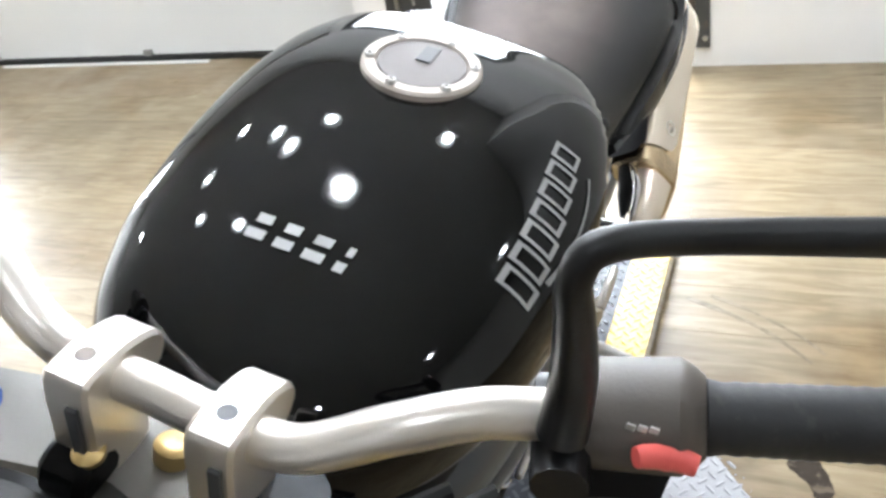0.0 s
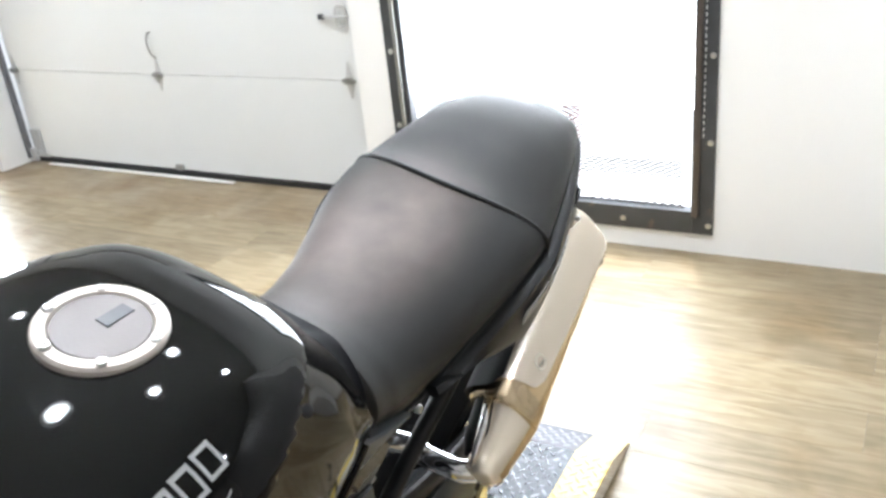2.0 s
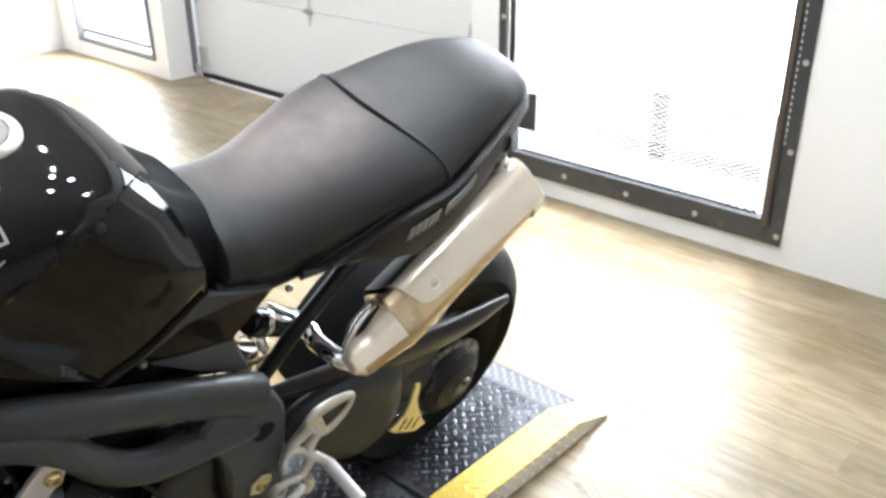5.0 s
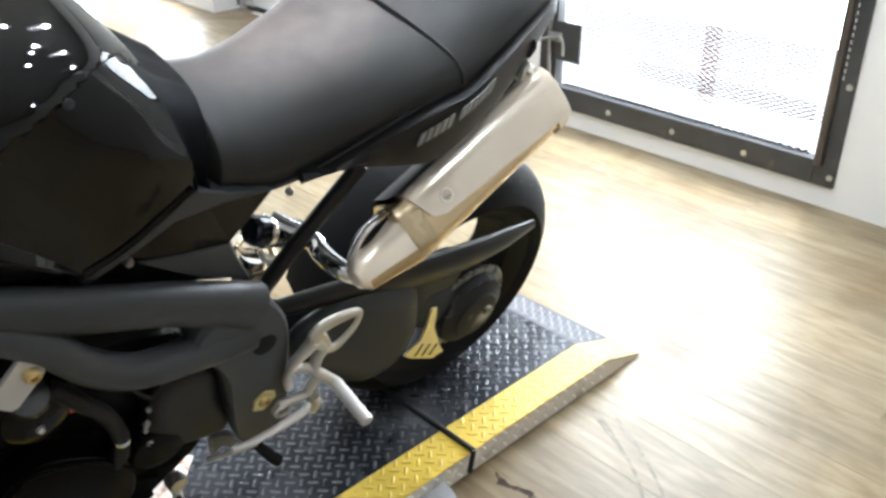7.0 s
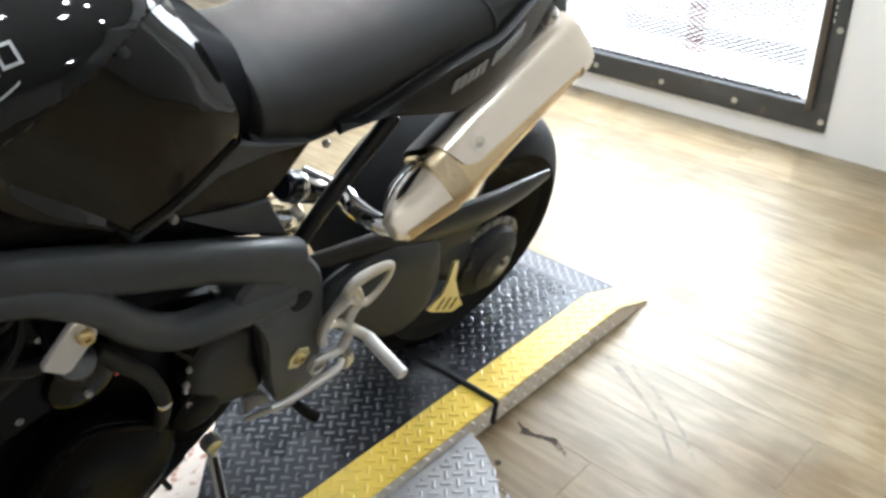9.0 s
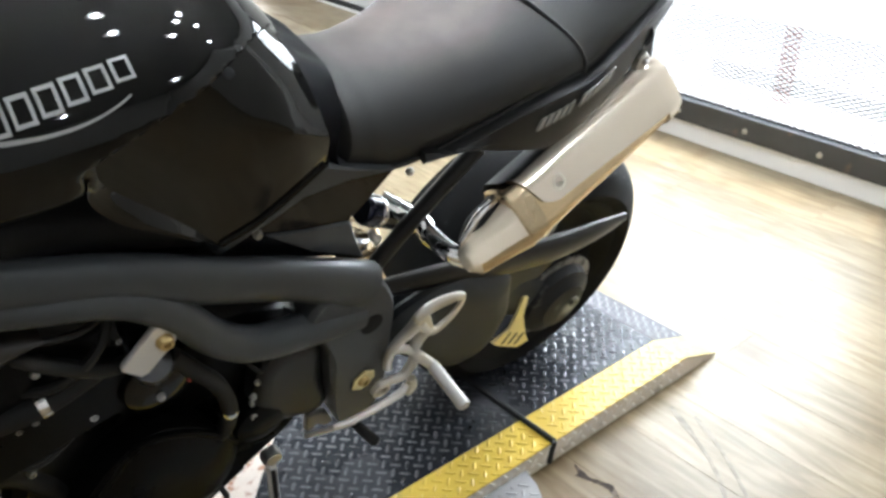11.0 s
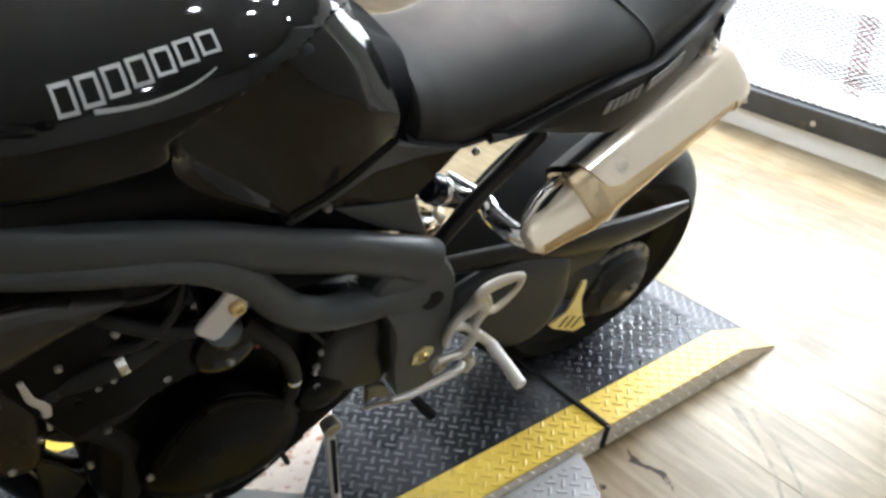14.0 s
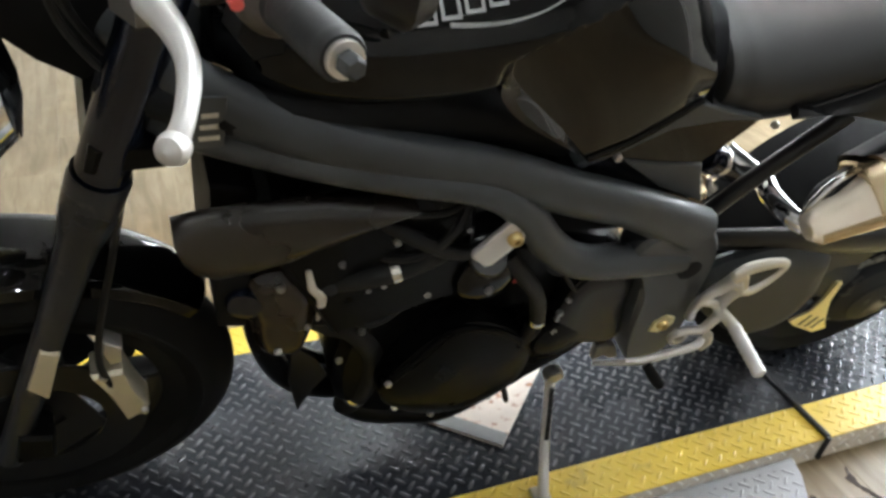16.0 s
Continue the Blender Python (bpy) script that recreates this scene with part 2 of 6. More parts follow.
CAP_ALLOY = surface("dull_cap_alloy", (0.15, 0.132, 0.126), 0.45, 0.2, 0.15, 20, 0.08, 300)
BAR_ALLOY = surface("bar_alloy", (0.84, 0.79, 0.73), 0.34, 0.9, 0.06, 12, 0.02, 300)
LEVER = surface("pale_cast_alloy", (0.66, 0.64, 0.62), 0.45, 0.5, 0.06, 14, 0.06, 400)
BOLT = surface("bolt_steel", (0.6, 0.59, 0.57), 0.3, 0.9, 0.15, 60)
BRASS = surface("brass_bolt", (0.6, 0.45, 0.2), 0.32, 0.9, 0.2, 60)
GOLD_ALLOY = surface("pale_gold_alloy", (0.66, 0.61, 0.48), 0.4, 0.6, 0.15, 14, 0.06, 300)
GOLD_PLATE = surface("gold_bracket", (0.74, 0.66, 0.36), 0.4, 0.5, 0.12, 30, dirt=(0.25, 0.2, 0.1), dirt_at=0.64)
DECAL = surface("silver_decal", (0.26, 0.26, 0.255), 0.45, 0.1, 0.06, 40)
RED_SWITCH = surface("red_switch", (0.75, 0.12, 0.1), 0.4, 0, 0.1, 40)
BLUE_PLASTIC = surface("blue_plastic", (0.03, 0.08, 0.3), 0.35, 0, 0.1, 40)
SWITCH_GREY = surface("switch_plastic", (0.085, 0.071, 0.060), 0.5, 0, 0.2, 30, 0.1, 400)
DECK_DARK = surface("deck_dark_paint", (0.026, 0.028, 0.034), 0.26, 0.12, 0.3, 7, 0.08, 300, dirt=(0.075, 0.075, 0.08), dirt_at=0.58, dirt_scale=5, spec=0.25)
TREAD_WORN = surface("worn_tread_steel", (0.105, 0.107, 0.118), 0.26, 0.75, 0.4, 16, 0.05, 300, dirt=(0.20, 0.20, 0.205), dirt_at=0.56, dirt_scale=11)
DECK_YELLOW = surface("deck_yellow_paint", (0.68, 0.48, 0.055), 0.42, 0, 0.1, 9, 0.05, 300, dirt=(0.42, 0.30, 0.06), dirt_at=0.66, dirt_scale=12)
# Lip yellow: worn pale, with the slope's reflection also put into the colour.
DECK_PALE = surface("worn_pale_yellow_paint", (0.40, 0.33, 0.16), 0.6, 0.0, 0.12, 12, 0.05, 300, dirt=(0.36, 0.32, 0.24), dirt_at=0.55, dirt_scale=14, spec=0.15)
LIP_BARE = surface("bare_lip_plate", (0.11, 0.11, 0.12), 0.6, 0.0, 0.15, 10, 0.04, 300, dirt=(0.08, 0.08, 0.085), dirt_at=0.58, spec=0.08)
LIP_TREAD = surface("lip_tread", (0.22, 0.22, 0.23), 0.5, 0.0, 0.1, 20, spec=0.2)
SKIRT_TREAD = surface("rubbed_skirt_tread", (0.85, 0.82, 0.76), 0.4, 0.1, 0.1, 20)
DECK_BARE = surface("bare_tread_plate", (0.36, 0.36, 0.37), 0.55, 0.25, 0.15, 10, 0.04, 300, dirt=(0.28, 0.26, 0.22), dirt_at=0.62)
SKIRT = surface("soiled_tread_plate", (0.66, 0.60, 0.51), 0.5, 0.05, 0.2, 10, 0.04, 300, dirt=(0.30, 0.26, 0.20), dirt_at=0.60)
STRAP = surface("black_rubber_strip", (0.01, 0.01, 0.01), 0.6, 0, 0.2, 20)
WALL_WHITE = surface("white_wall_paint", (0.85, 0.84, 0.82), 0.55, 0, 0.03, 1.6, 0.12, 90, dirt=(0.70, 0.68, 0.65), dirt_at=0.70, dirt_scale=2)
GARAGE_WHITE = surface("white_door_skin", (0.76, 0.77, 0.76), 0.42, 0, 0.03, 2, 0.08, 140, dirt=(0.66, 0.66, 0.64), dirt_at=0.7, dirt_scale=3)
CEILING_PAINT = surface("ceiling_paint", (0.52, 0.52, 0.51), 0.8, 0, 0.08, 2)
WALL_SIDE = surface("pale_wall_paint", (0.74, 0.72, 0.69), 0.6, 0, 0.05, 1.5)
WALL_FAR = surface("grey_wall_paint", (0.40, 0.39, 0.38), 0.6, 0, 0.06, 1.5)
STEEL_DARK = surface("dark_painted_steel", (0.068, 0.070, 0.073), 0.42, 0.4, 0.25, 10, 0.1, 200, dirt=(0.16, 0.12, 0.09), dirt_at=0.64, dirt_scale=14)
STEEL_RUST = surface("worn_hinge_steel", (0.11, 0.09, 0.075), 0.45, 0.5, 0.3, 20, 0.1, 200)
ZINC = surface("zinc_hardware", (0.33, 0.33, 0.32), 0.36, 0.85, 0.15, 30)
MESH_WIRE = surface("mesh_wire", (0.035, 0.035, 0.035), 0.5, 0.5, 0.2, 30)
MESH_PINK = surface("red_oxide_mesh", (0.5, 0.2, 0.16), 0.5, 0.2, 0.3, 30)
WEATHER_SEAL = surface("door_seal_rubber", (0.012, 0.012, 0.012), 0.6, 0, 0.2, 20)
PAPER = surface("pale_tray", (0.80, 0.70, 0.62), 0.5, 0, 0.2, 24, 0.2, 160, dirt=(0.42, 0.19, 0.10), dirt_at=0.53, dirt_scale=44)
SIGN_BLUE = surface("blue_sign", (0.12, 0.17, 0.23), 0.4, 0, 0.1, 20)
OUT_GROUND = surface("pale_concrete", (0.78, 0.77, 0.74), 0.8, 0, 0.1, 1.0)
STAIN = surface("dark_scuff", (0.045, 0.034, 0.026), 0.75, 0, 0.4, 30, dirt=(0.14, 0.11, 0.08), dirt_at=0.52, dirt_scale=40, spec=0.08)
FAINT = surface("faint_scuff", (0.165, 0.128, 0.083), 0.42, 0, 0.15, 12, rough_vary=0.04, dirt=(0.225, 0.180, 0.120), dirt_at=0.46, dirt_scale=26, spec=0.2)
GLASS = glass("door_glass")
LAMP_GLOW = glow("lamp_glow", (0.95, 0.98, 1.0), LAMP)
FORK_DARK = surface("dark_fork_tube", (0.004, 0.006, 0.012), 0.10, 0.0, 0.2, 8, spec=0.45)
BROWN_PLASTIC = surface("brown_bottle_plastic", (0.015, 0.0095, 0.0055), 0.28, 0, 0.25, 12, 0.03, 200)
TRAY_RIM = surface("grey_tray_rim", (0.22, 0.22, 0.22), 0.45, 0.5, 0.2, 20)
PLANK = plank_wood("floor_plank", (0.346, 0.280, 0.182), (0.240, 0.185, 0.110))
SILL_WOOD = plank_wood("threshold_wood", (0.33, 0.265, 0.175), (0.25, 0.19, 0.12))


# ---- building helpers ----
def finish(name, bm, material, sharp=38):
    """Closes a bmesh into a mesh: smooth, but broad flat faces stay flat and edges past the sharp angle stay crisp."""
    bmesh.ops.remove_doubles(bm, verts=bm.verts, dist=1e-6)
    bmesh.ops.recalc_face_normals(bm, faces=bm.faces)
    bm.normal_update()
    limit, normals = math.cos(radians(sharp)), []
    area = {f: max(f.calc_area(), 1e-12) for f in bm.faces}
    for f in bm.faces:
        for corner in f.loops:
            s = Vector((0, 0, 0))
            for g in corner.vert.link_faces:
                if g.normal.dot(f.normal) > limit:
                    s += g.normal * area[g]
            normals.append(s.normalized() if s.length > 1e-14 else f.normal.copy())
    me = bpy.data.meshes.new(name)
    bm.to_mesh(me)
    bm.free()
    me.materials.append(material)
    me.shade_smooth()
    me.normals_split_custom_set(normals)
    return me


def part(name, bm, material, parent=None, label="", sharp=38):
    ob = new(name, finish(name, bm, material, sharp))
    if parent:
        ob.parent = parent
    return tagged(ob, label)


def again(ob, m):
    """Another piece on the same mesh, under the same parent, at the pose m."""
    o = new(ob.name.split(".")[0], ob.data)
    o.parent, o.matrix_basis = ob.parent, m
    if "label" in ob:
        o["label"] = ob["label"]
    return o


def thing(name, label, category, group="", kind="", m=None):
    ob = new(name)
    if m:
        ob.matrix_world = m
    return tagged(ob, label, category, group, kind)


def add_box(bm, x0, x1, y0, y1, z0, z1, bevel=0.0):
    m = Matrix.Translation(((x0 + x1) / 2, (y0 + y1) / 2, (z0 + z1) / 2)) @ Matrix.Diagonal((x1 - x0, y1 - y0, z1 - z0, 1))
    vs = bmesh.ops.create_cube(bm, size=1, matrix=m)["verts"]
    if bevel:
        es = list({e for v in vs for e in v.link_edges})
        bmesh.ops.bevel(bm, geom=es, offset=bevel, segments=2, affect="EDGES", profile=0.6)
    return bm


def box(x0, x1, y0, y1, z0, z1, bevel=0.0):
    return add_box(bmesh.new(), x0, x1, y0, y1, z0, z1, bevel)


def loft(rings, caps=True, bm=None, closed=True):
    bm = bm or bmesh.new()
    rows = [[bm.verts.new(p) for p in ring] for ring in rings]
    n = len(rows[0])
    for a, b in zip(rows, rows[1:]):
        for i in range(n if closed else n - 1):
            j = (i + 1) % n
            bm.faces.new((a[i], a[j], b[j], b[i]))
    if caps and closed:
        bm.faces.new(rows[0])
        bm.faces.new(rows[-1][::-1])
    return bm


def glide(pts, steps=6):
    """A smooth line through points (Catmull-Rom)."""
    p = [Vector(q) for q in pts]
    p = [2 * p[0] - p[1]] + p + [2 * p[-1] - p[-2]]
    out = []
    for i in range(1, len(p) - 2):
        for k in range(steps):
            t = k / steps
            out.append(0.5 * (2 * p[i] + (p[i + 1] - p[i - 1]) * t + (2 * p[i - 1] - 5 * p[i] + 4 * p[i + 1] - p[i + 2]) * t * t + (3 * p[i] - p[i - 1] - 3 * p[i + 1] + p[i + 2]) * t ** 3))
    return out + [p[-2]]


def tube(pts, r, n=12, steps=6, bm=None, flat=1.0, up=(0, 0, 1)):
    """A round or oval bar along a smooth line; r one radius or one at each given point; flat: width over height across up."""
    line = glide(pts, steps) if steps > 1 else [Vector(p) for p in pts]
    radii = np.interp(np.linspace(0, len(pts) - 1, len(line)), range(len(pts)), r if isinstance(r, (list, tuple)) else [r] * len(pts))
    radii, rings, side = [float(v) for v in radii], [], None
    for i, p in enumerate(line):
        d = (line[min(i + 1, len(line) - 1)] - line[max(i - 1, 0)]).normalized()
        if side is None:
            side = d.cross(Vector(up))
            side = side if side.length > 1e-3 else d.cross(Vector((1, 0, 0)))
        side = (side - d * side.dot(d)).normalized()
        over = side.cross(d)
        rings.append([p + radii[i] * (math.cos(a) * side * flat + math.sin(a) * over) for a in (2 * math.pi * k / n for k in range(n))])
    return loft(rings, bm=bm)


def lathe(profile, at=(0, 0, 0), axis=(1, 0, 0), n=32, bm=None, closed=False):
    """Turns (radius, along) pairs about an axis."""
    turn = Vector((0, 0, 1)).rotation_difference(Vector(axis)).to_matrix()
    rings = [[Vector(at) + turn @ Vector((r * math.cos(a), r * math.sin(a), h)) for a in (2 * math.pi * k / n for k in range(n))] for r, h in profile]
    return loft(rings + ([rings[0]] if closed else []), caps=not closed, bm=bm)


def smooth_outline(pts, steps=4):
    p = [Vector(q) for q in pts]
    n, out = len(p), []
    for i in range(n):
        a, b, c, d = p[i - 1], p[i], p[(i + 1) % n], p[(i + 2) % n]
        for k in range(steps):
            t = k / steps
            out.append(0.5 * (2 * b + (c - a) * t + (2 * a - 5 * b + 4 * c - d) * t * t + (3 * b - a - 3 * c + d) * t ** 3))
    return out


def plate(outline, x0, x1, edge=0.003, curve=0, bm=None, dome=0.0):
    """A plate lying in the bike's upright plane: its (y, z) outline from x0 to x1, with rounded edges."""
    pts = smooth_outline([(a, b) for a, b in outline], curve) if curve else [Vector(q) for q in outline]
    mid = sum(pts, Vector((0, 0))) / len(pts)
    bm = bm or bmesh.new()

    def ring(x, shrink):
        out = []
        for q in pts:
            d = q - mid
            k = max(0.0, 1 - shrink / max(d.length, 1e-4))
            out.append((x, mid.x + d.x * k, mid.y + d.y * k))
        return out

    s = 1 if x1 > x0 else -1
    rings = [ring(x0, edge), ring(x0 + s * edge, 0), ring(x1 - s * edge, 0), ring(x1, edge)]
    if dome:
        rings += [ring(x1 + s * dome * 0.6, edge + dome * 1.5), ring(x1 + s * dome, edge + dome * 4)]
    return loft(rings, bm=bm)


def bolt_mesh(r, h, material):
    return finish("bolt", lathe([(r, 0), (r, h * 0.6), (r * 0.8, h), (r * 0.45, h), (r * 0.42, h * 0.5)], axis=(1, 0, 0), n=10), material)


def put_bolts(mesh, parent, places, name="bolt", turn=None):
    for p in places:
        o = new(name, mesh)
        o.parent = parent
        o.matrix_basis = Matrix.Translation(p) @ (turn or Matrix())


# ---- the room ----
WY, GY, TH = 3.15, 3.36, 0.26
walls = bmesh.new()
for x0, x1, z0, z1 in ((-5.53, -5.25, 0, 3.4), (-5.25, -4.20, 0, 0.11), (-5.25, -4.20, 2.2, 3.4), (-4.20, -4.05, 0, 3.4), (-4.05, -1.47, 2.3, 3.4), (-1.47, -1.31, 0, 3.4), (-1.31, -0.01, 0, 0.075), (-1.31, -0.01, 2.2, 3.4), (-0.01, 0.735, 0, 3.4)):
    add_box(walls, x0, x1, WY, WY + TH, z0, z1)
tagged(part("wall_north", walls, WALL_WHITE), "white painted wall with door and garage openings", "wall", kind="structure")
tagged(part("wall_west", box(-5.73, -5.53, -5.2, WY + TH, 0, 3.4), WALL_WHITE), "white painted side wall", "wall", kind="structure")
tagged(part("wall_projection", box(0.735, 4.2, 2.533, WY + TH, 0, 3.4, 0.004), WALL_WHITE), "white painted projecting wall corner", "wall", kind="structure")
# East and south walls are unseen; their tones are set for bounce and reflections.
tagged(part("wall_east", box(4.2, 4.4, -5.2, WY + TH, 0, 3.4), WALL_SIDE), "unseen side wall, pale to brighten reflections", "wall", kind="structure")
tagged(part("wall_south", box(-5.73, 4.4, -5.4, -5.2, 0, 3.4), WALL_FAR), "unseen wall behind the lift, grey to hold reflections down", "wall", kind="structure")
tagged(part("ceiling", box(-5.73, 4.4, -5.4, WY + TH, 3.4, 3.55), CEILING_PAINT), "off-white painted ceiling", "ceiling", kind="structure")
tagged(part("ground", box(-300, 300, 3.52, 400, -0.4, -0.12), OUT_GROUND), "pale sunlit concrete yard outside", "ground", kind="structure")

# ceiling lamps
lamp = thing("ceiling_lamp", "small round white recessed ceiling lamp, lit, reflected in the tank or added fill", "lamp", "ceiling lamps")
part("housing", lathe([(0.085, 0.0), (0.085, -0.03), (0.06, -0.045), (0.058, -0.02)], axis=(0, 0, 1), n=24), WALL_WHITE, lamp)
part("bulb", lathe([(0.030, -0.025), (0.030, -0.042), (0.021, -0.048), (0.007, -0.051)], axis=(0, 0, 1), n=20), LAMP_GLOW, lamp, "glowing lamp lens")
# First ten follow tank reflections; the last five are added to light the room.
LAMPS_AND_FILL = [(-0.42, 2.08), (0.30, 2.35), (-1.48, 2.02), (-0.83, 1.86), (-0.58, 1.74), (-1.50, 1.62), (-0.10, 1.58), (-1.08, 1.08), (-0.54, 1.07), (1.03, -1.11), (2.6, 0.4), (2.4, 2.0), (-3.4, 1.4), (-3.4, -1.2), (0.0, -4.2)]
lamp.matrix_world = pose(*LAMPS_AND_FILL[0], 3.4)
for x, y in LAMPS_AND_FILL[1:]:
    copy_thing(lamp, pose(x, y, 3.4))

# garage door: wide flat panels with a narrow groove between them
garage = thing("garage_door", "white panelled overhead garage door, closed", "garage door", kind="structure")
for z0, z1 in ((0.035, 0.5488), (0.5512, 1.0038), (1.0062, 1.4588), (1.4612, 1.9138), (1.9162, 2.36)):
    bm = bmesh.new()
    add_box(bm, -4.0, -1.5, GY, GY + 0.04, z0, z1, 0.0025)
    part("panel", bm, GARAGE_WHITE, garage)
part("bottom_seal", box(-3.98, -1.52, GY - 0.012, GY + 0.03, 0.004, 0.034, 0.004), WEATHER_SEAL, garage, "black rubber bottom seal")
part("floor_strip", box(-3.86, -2.45, GY - 0.050, GY - 0.022, 0.002, 0.009, 0.002), WALL_WHITE, garage, "white strip on the floor before the seal")


hinge = part("hinge", plate([(-0.003, -0.085), (0.003, -0.085), (0.019, -0.012), (0.019, 0.012), (0.003, 0.085), (-0.003, 0.085), (-0.019, 0.012), (-0.019, -0.012)], 0, 0.004, 0.001), HINGE_PALE, garage, "pale pointed hinge plate")


def knuckle_bm():
    bm = tube([(0.011, -0.034, 0), (0.011, 0.034, 0)], 0.008, 10, 1)
    add_box(bm, 0.003, 0.020, -0.020, 0.020, -0.014, 0.014, 0.003)
    return bm


part("knuckle", knuckle_bm(), ZINC, hinge, "zinc hinge knuckle")
FACE = Matrix.Rotation(radians(-90), 4, "Z")
places = [(x, z) for x in (-2.84, -1.66, -3.97) for z in (0.55, 1.005, 1.46, 1.915)]
hinge.matrix_basis = Matrix.Translation((places[0][0], GY, places[0][1])) @ FACE
for x, z in places[1:]:
    more = again(hinge, Matrix.Translation((x, GY, z)) @ FACE)
    knuckle = new("knuckle", hinge.children[0].data)
    knuckle.parent = more
part("handle", tube([(-2.838, GY, 0.765), (-2.842, GY - 0.018, 0.755), (-2.848, GY - 0.026, 0.712), (-2.842, GY - 0.020, 0.662), (-2.834, GY, 0.632)], 0.0048, 10), ZINC, garage, "grey pull handle")
bolt_ = part("slide_bolt", tube([(-1.655, GY - 0.016, 0.792), (-1.672, GY - 0.016, 0.800), (-1.676, GY - 0.016, 0.836), (-1.672, GY - 0.016, 0.872), (-1.655, GY - 0.016, 0.880), (-1.628, GY - 0.016, 0.872), (-1.622, GY - 0.016, 0.836), (-1.628, GY - 0.016, 0.800), (-1.655, GY - 0.016, 0.792)], 0.006, 8, 4), HINGE_PALE, garage, "pale ring-shaped slide bolt holder")
part("bolt_rod", tube([(-1.745, GY - 0.022, 0.836), (-1.60, GY - 0.022, 0.836)], 0.006, 10, 1), HINGE_PALE, bolt_, "pale sliding rod")
part("bolt_knob", tube([(-1.762, GY - 0.022, 0.836), (-1.738, GY - 0.022, 0.836)], 0.012, 12, 1), STEEL_DARK, bolt_, "small dark knob")
part("bottom_bracket", box(-2.86, -2.81, GY - 0.02, GY, 0.035, 0.065, 0.003), ZINC, garage, "small zinc bracket")
for x in (-3.95, -1.55):
    bm = box(x - 0.045, x + 0.035, GY - 0.014, GY, 0.04, 0.20, 0.003)
    add_box(bm, x - 0.065, x - 0.02, GY - 0.04, GY - 0.015, 0.012, 0.09, 0.004)
    add_box(bm, x - 0.02, x + 0.075, GY - 0.022, GY - 0.013, 0.036, 0.060, 0.003)
    tube([(x, GY - 0.03, 0.06), (x, GY, 0.06)], 0.02, 12, 1, bm)
    part("corner_bracket", bm, HINGE_PALE, garage, "zinc corner bracket with roller")
bm = box(-4.030, -4.004, GY - 0.05, GY - 0.02, 0.03, 2.35, 0.003)
part("track", bm, FRAME_LIGHT, garage, "grey steel roller track")
bm = box(-1.495, -1.473, GY - 0.06, GY - 0.02, 0.03, 2.35, 0.004)
part("track", bm, ZINC, garage, "zinc roller track")
rng = random.Random(5)
edge = [(-4.08 + 0.06 * k, 2.925 + 0.012 * math.sin(1.7 * k) + rng.uniform(-0.012, 0.012)) for k in range(44)]
edge += [(-1.47, GY - 0.002), (-4.0, GY - 0.002), (-4.05, 3.02)]
tagged(part("threshold", loft([[(x, y, z) for x, y in edge] for z in (0.0004, 0.0022)]), SILL_WOOD), "brown worn wooden strip along the garage door", "threshold", kind="structure")


# glazed doors with a steel frame and a security mesh behind the frame
def lattice(x0, x1, y, z0, z1, dx, dz, r):
    """Expanded metal: diamonds of thin strands."""
    vs, fs = [], []
    nx, nz = int((x1 - x0) / dx), int((z1 - z0) / dz)

    def strand(a, b):
        d = Vector((b[0] - a[0], 0, b[1] - a[1])).normalized()
        s = Vector((-d.z, 0, d.x)) * r
        k = len(vs)
        for p in (a, b):
            q = Vector((p[0], y, p[1]))
            vs.extend([q + s, q - s, q + Vector((0, 1.6 * r, 0))])
        fs.extend([(k, k + 1, k + 4, k + 3), (k + 1, k + 2, k + 5, k + 4), (k + 2, k, k + 3, k + 5)])

    for i in range(nx):
        for j in range(nz):
            x, z = x0 + i * dx, z0 + j * dz
            strand((x, z + dz / 2), (x + dx / 2, z)), strand((x + dx / 2, z), (x + dx, z + dz / 2))
            strand((x + dx, z + dz / 2), (x + dx / 2, z + dz)), strand((x + dx / 2, z + dz), (x, z + dz / 2))
    bm = bmesh.new()
    made = [bm.verts.new(v) for v in vs]
    for f in fs:
        bm.faces.new([made[i] for i in f])
    return bm


def glazed_door(name, label, x0, x1, z0, z1, wide, y, paint=STEEL_DARK, right=0.0):
    d = thing(name, label, "door", kind="structure")
    right = right or wide
    part("left_stile", box(x0, x0 + wide, y, y + 0.05, z0, z1, 0.004), paint, d)
    part("right_stile", box(x1 - right, x1, y, y + 0.05, z0, z1, 0.004), paint, d)
    part("bottom_rail", box(x0 + wide, x1 - right, y, y + 0.05, z0, z0 + wide, 0.004), paint, d)
    part("top_rail", box(x0 + wide, x1 - right, y, y + 0.05, z1 - wide, z1, 0.004), paint, d)
    pane = part("pane", box(x0 + wide, x1 - right, y + 0.09, y + 0.096, z0 + wide, z1 - wide), GLASS, d, "clear glass pane")
    pane.visible_shadow = False
    return d


door = glazed_door("door_1", "dark steel framed glass door with security mesh", -1.312, -0.008, 0.077, 2.198, 0.088, WY - 0.012, right=0.076)
part("hinge_stile", box(-0.084, -0.058, WY - 0.03, WY - 0.013, 0.15, 2.1, 0.006), STEEL_RUST, door, "worn brownish hinge stile")
bm = bmesh.new()
for k in range(70):
    add_box(bm, -0.0515, -0.0475, WY - 0.0134, WY - 0.0118, 0.45 + 0.023 * k, 0.462 + 0.023 * k)
slots = part("slot_row", bm, WALL_WHITE, door, "row of pale slots along the hinge stile")
slots["kind"] = "stuff"
part("lock_bar", box(-1.262, -1.244, WY - 0.028, WY - 0.013, 0.12, 2.1, 0.004), ZINC, door, "grey lock bar along the stile")
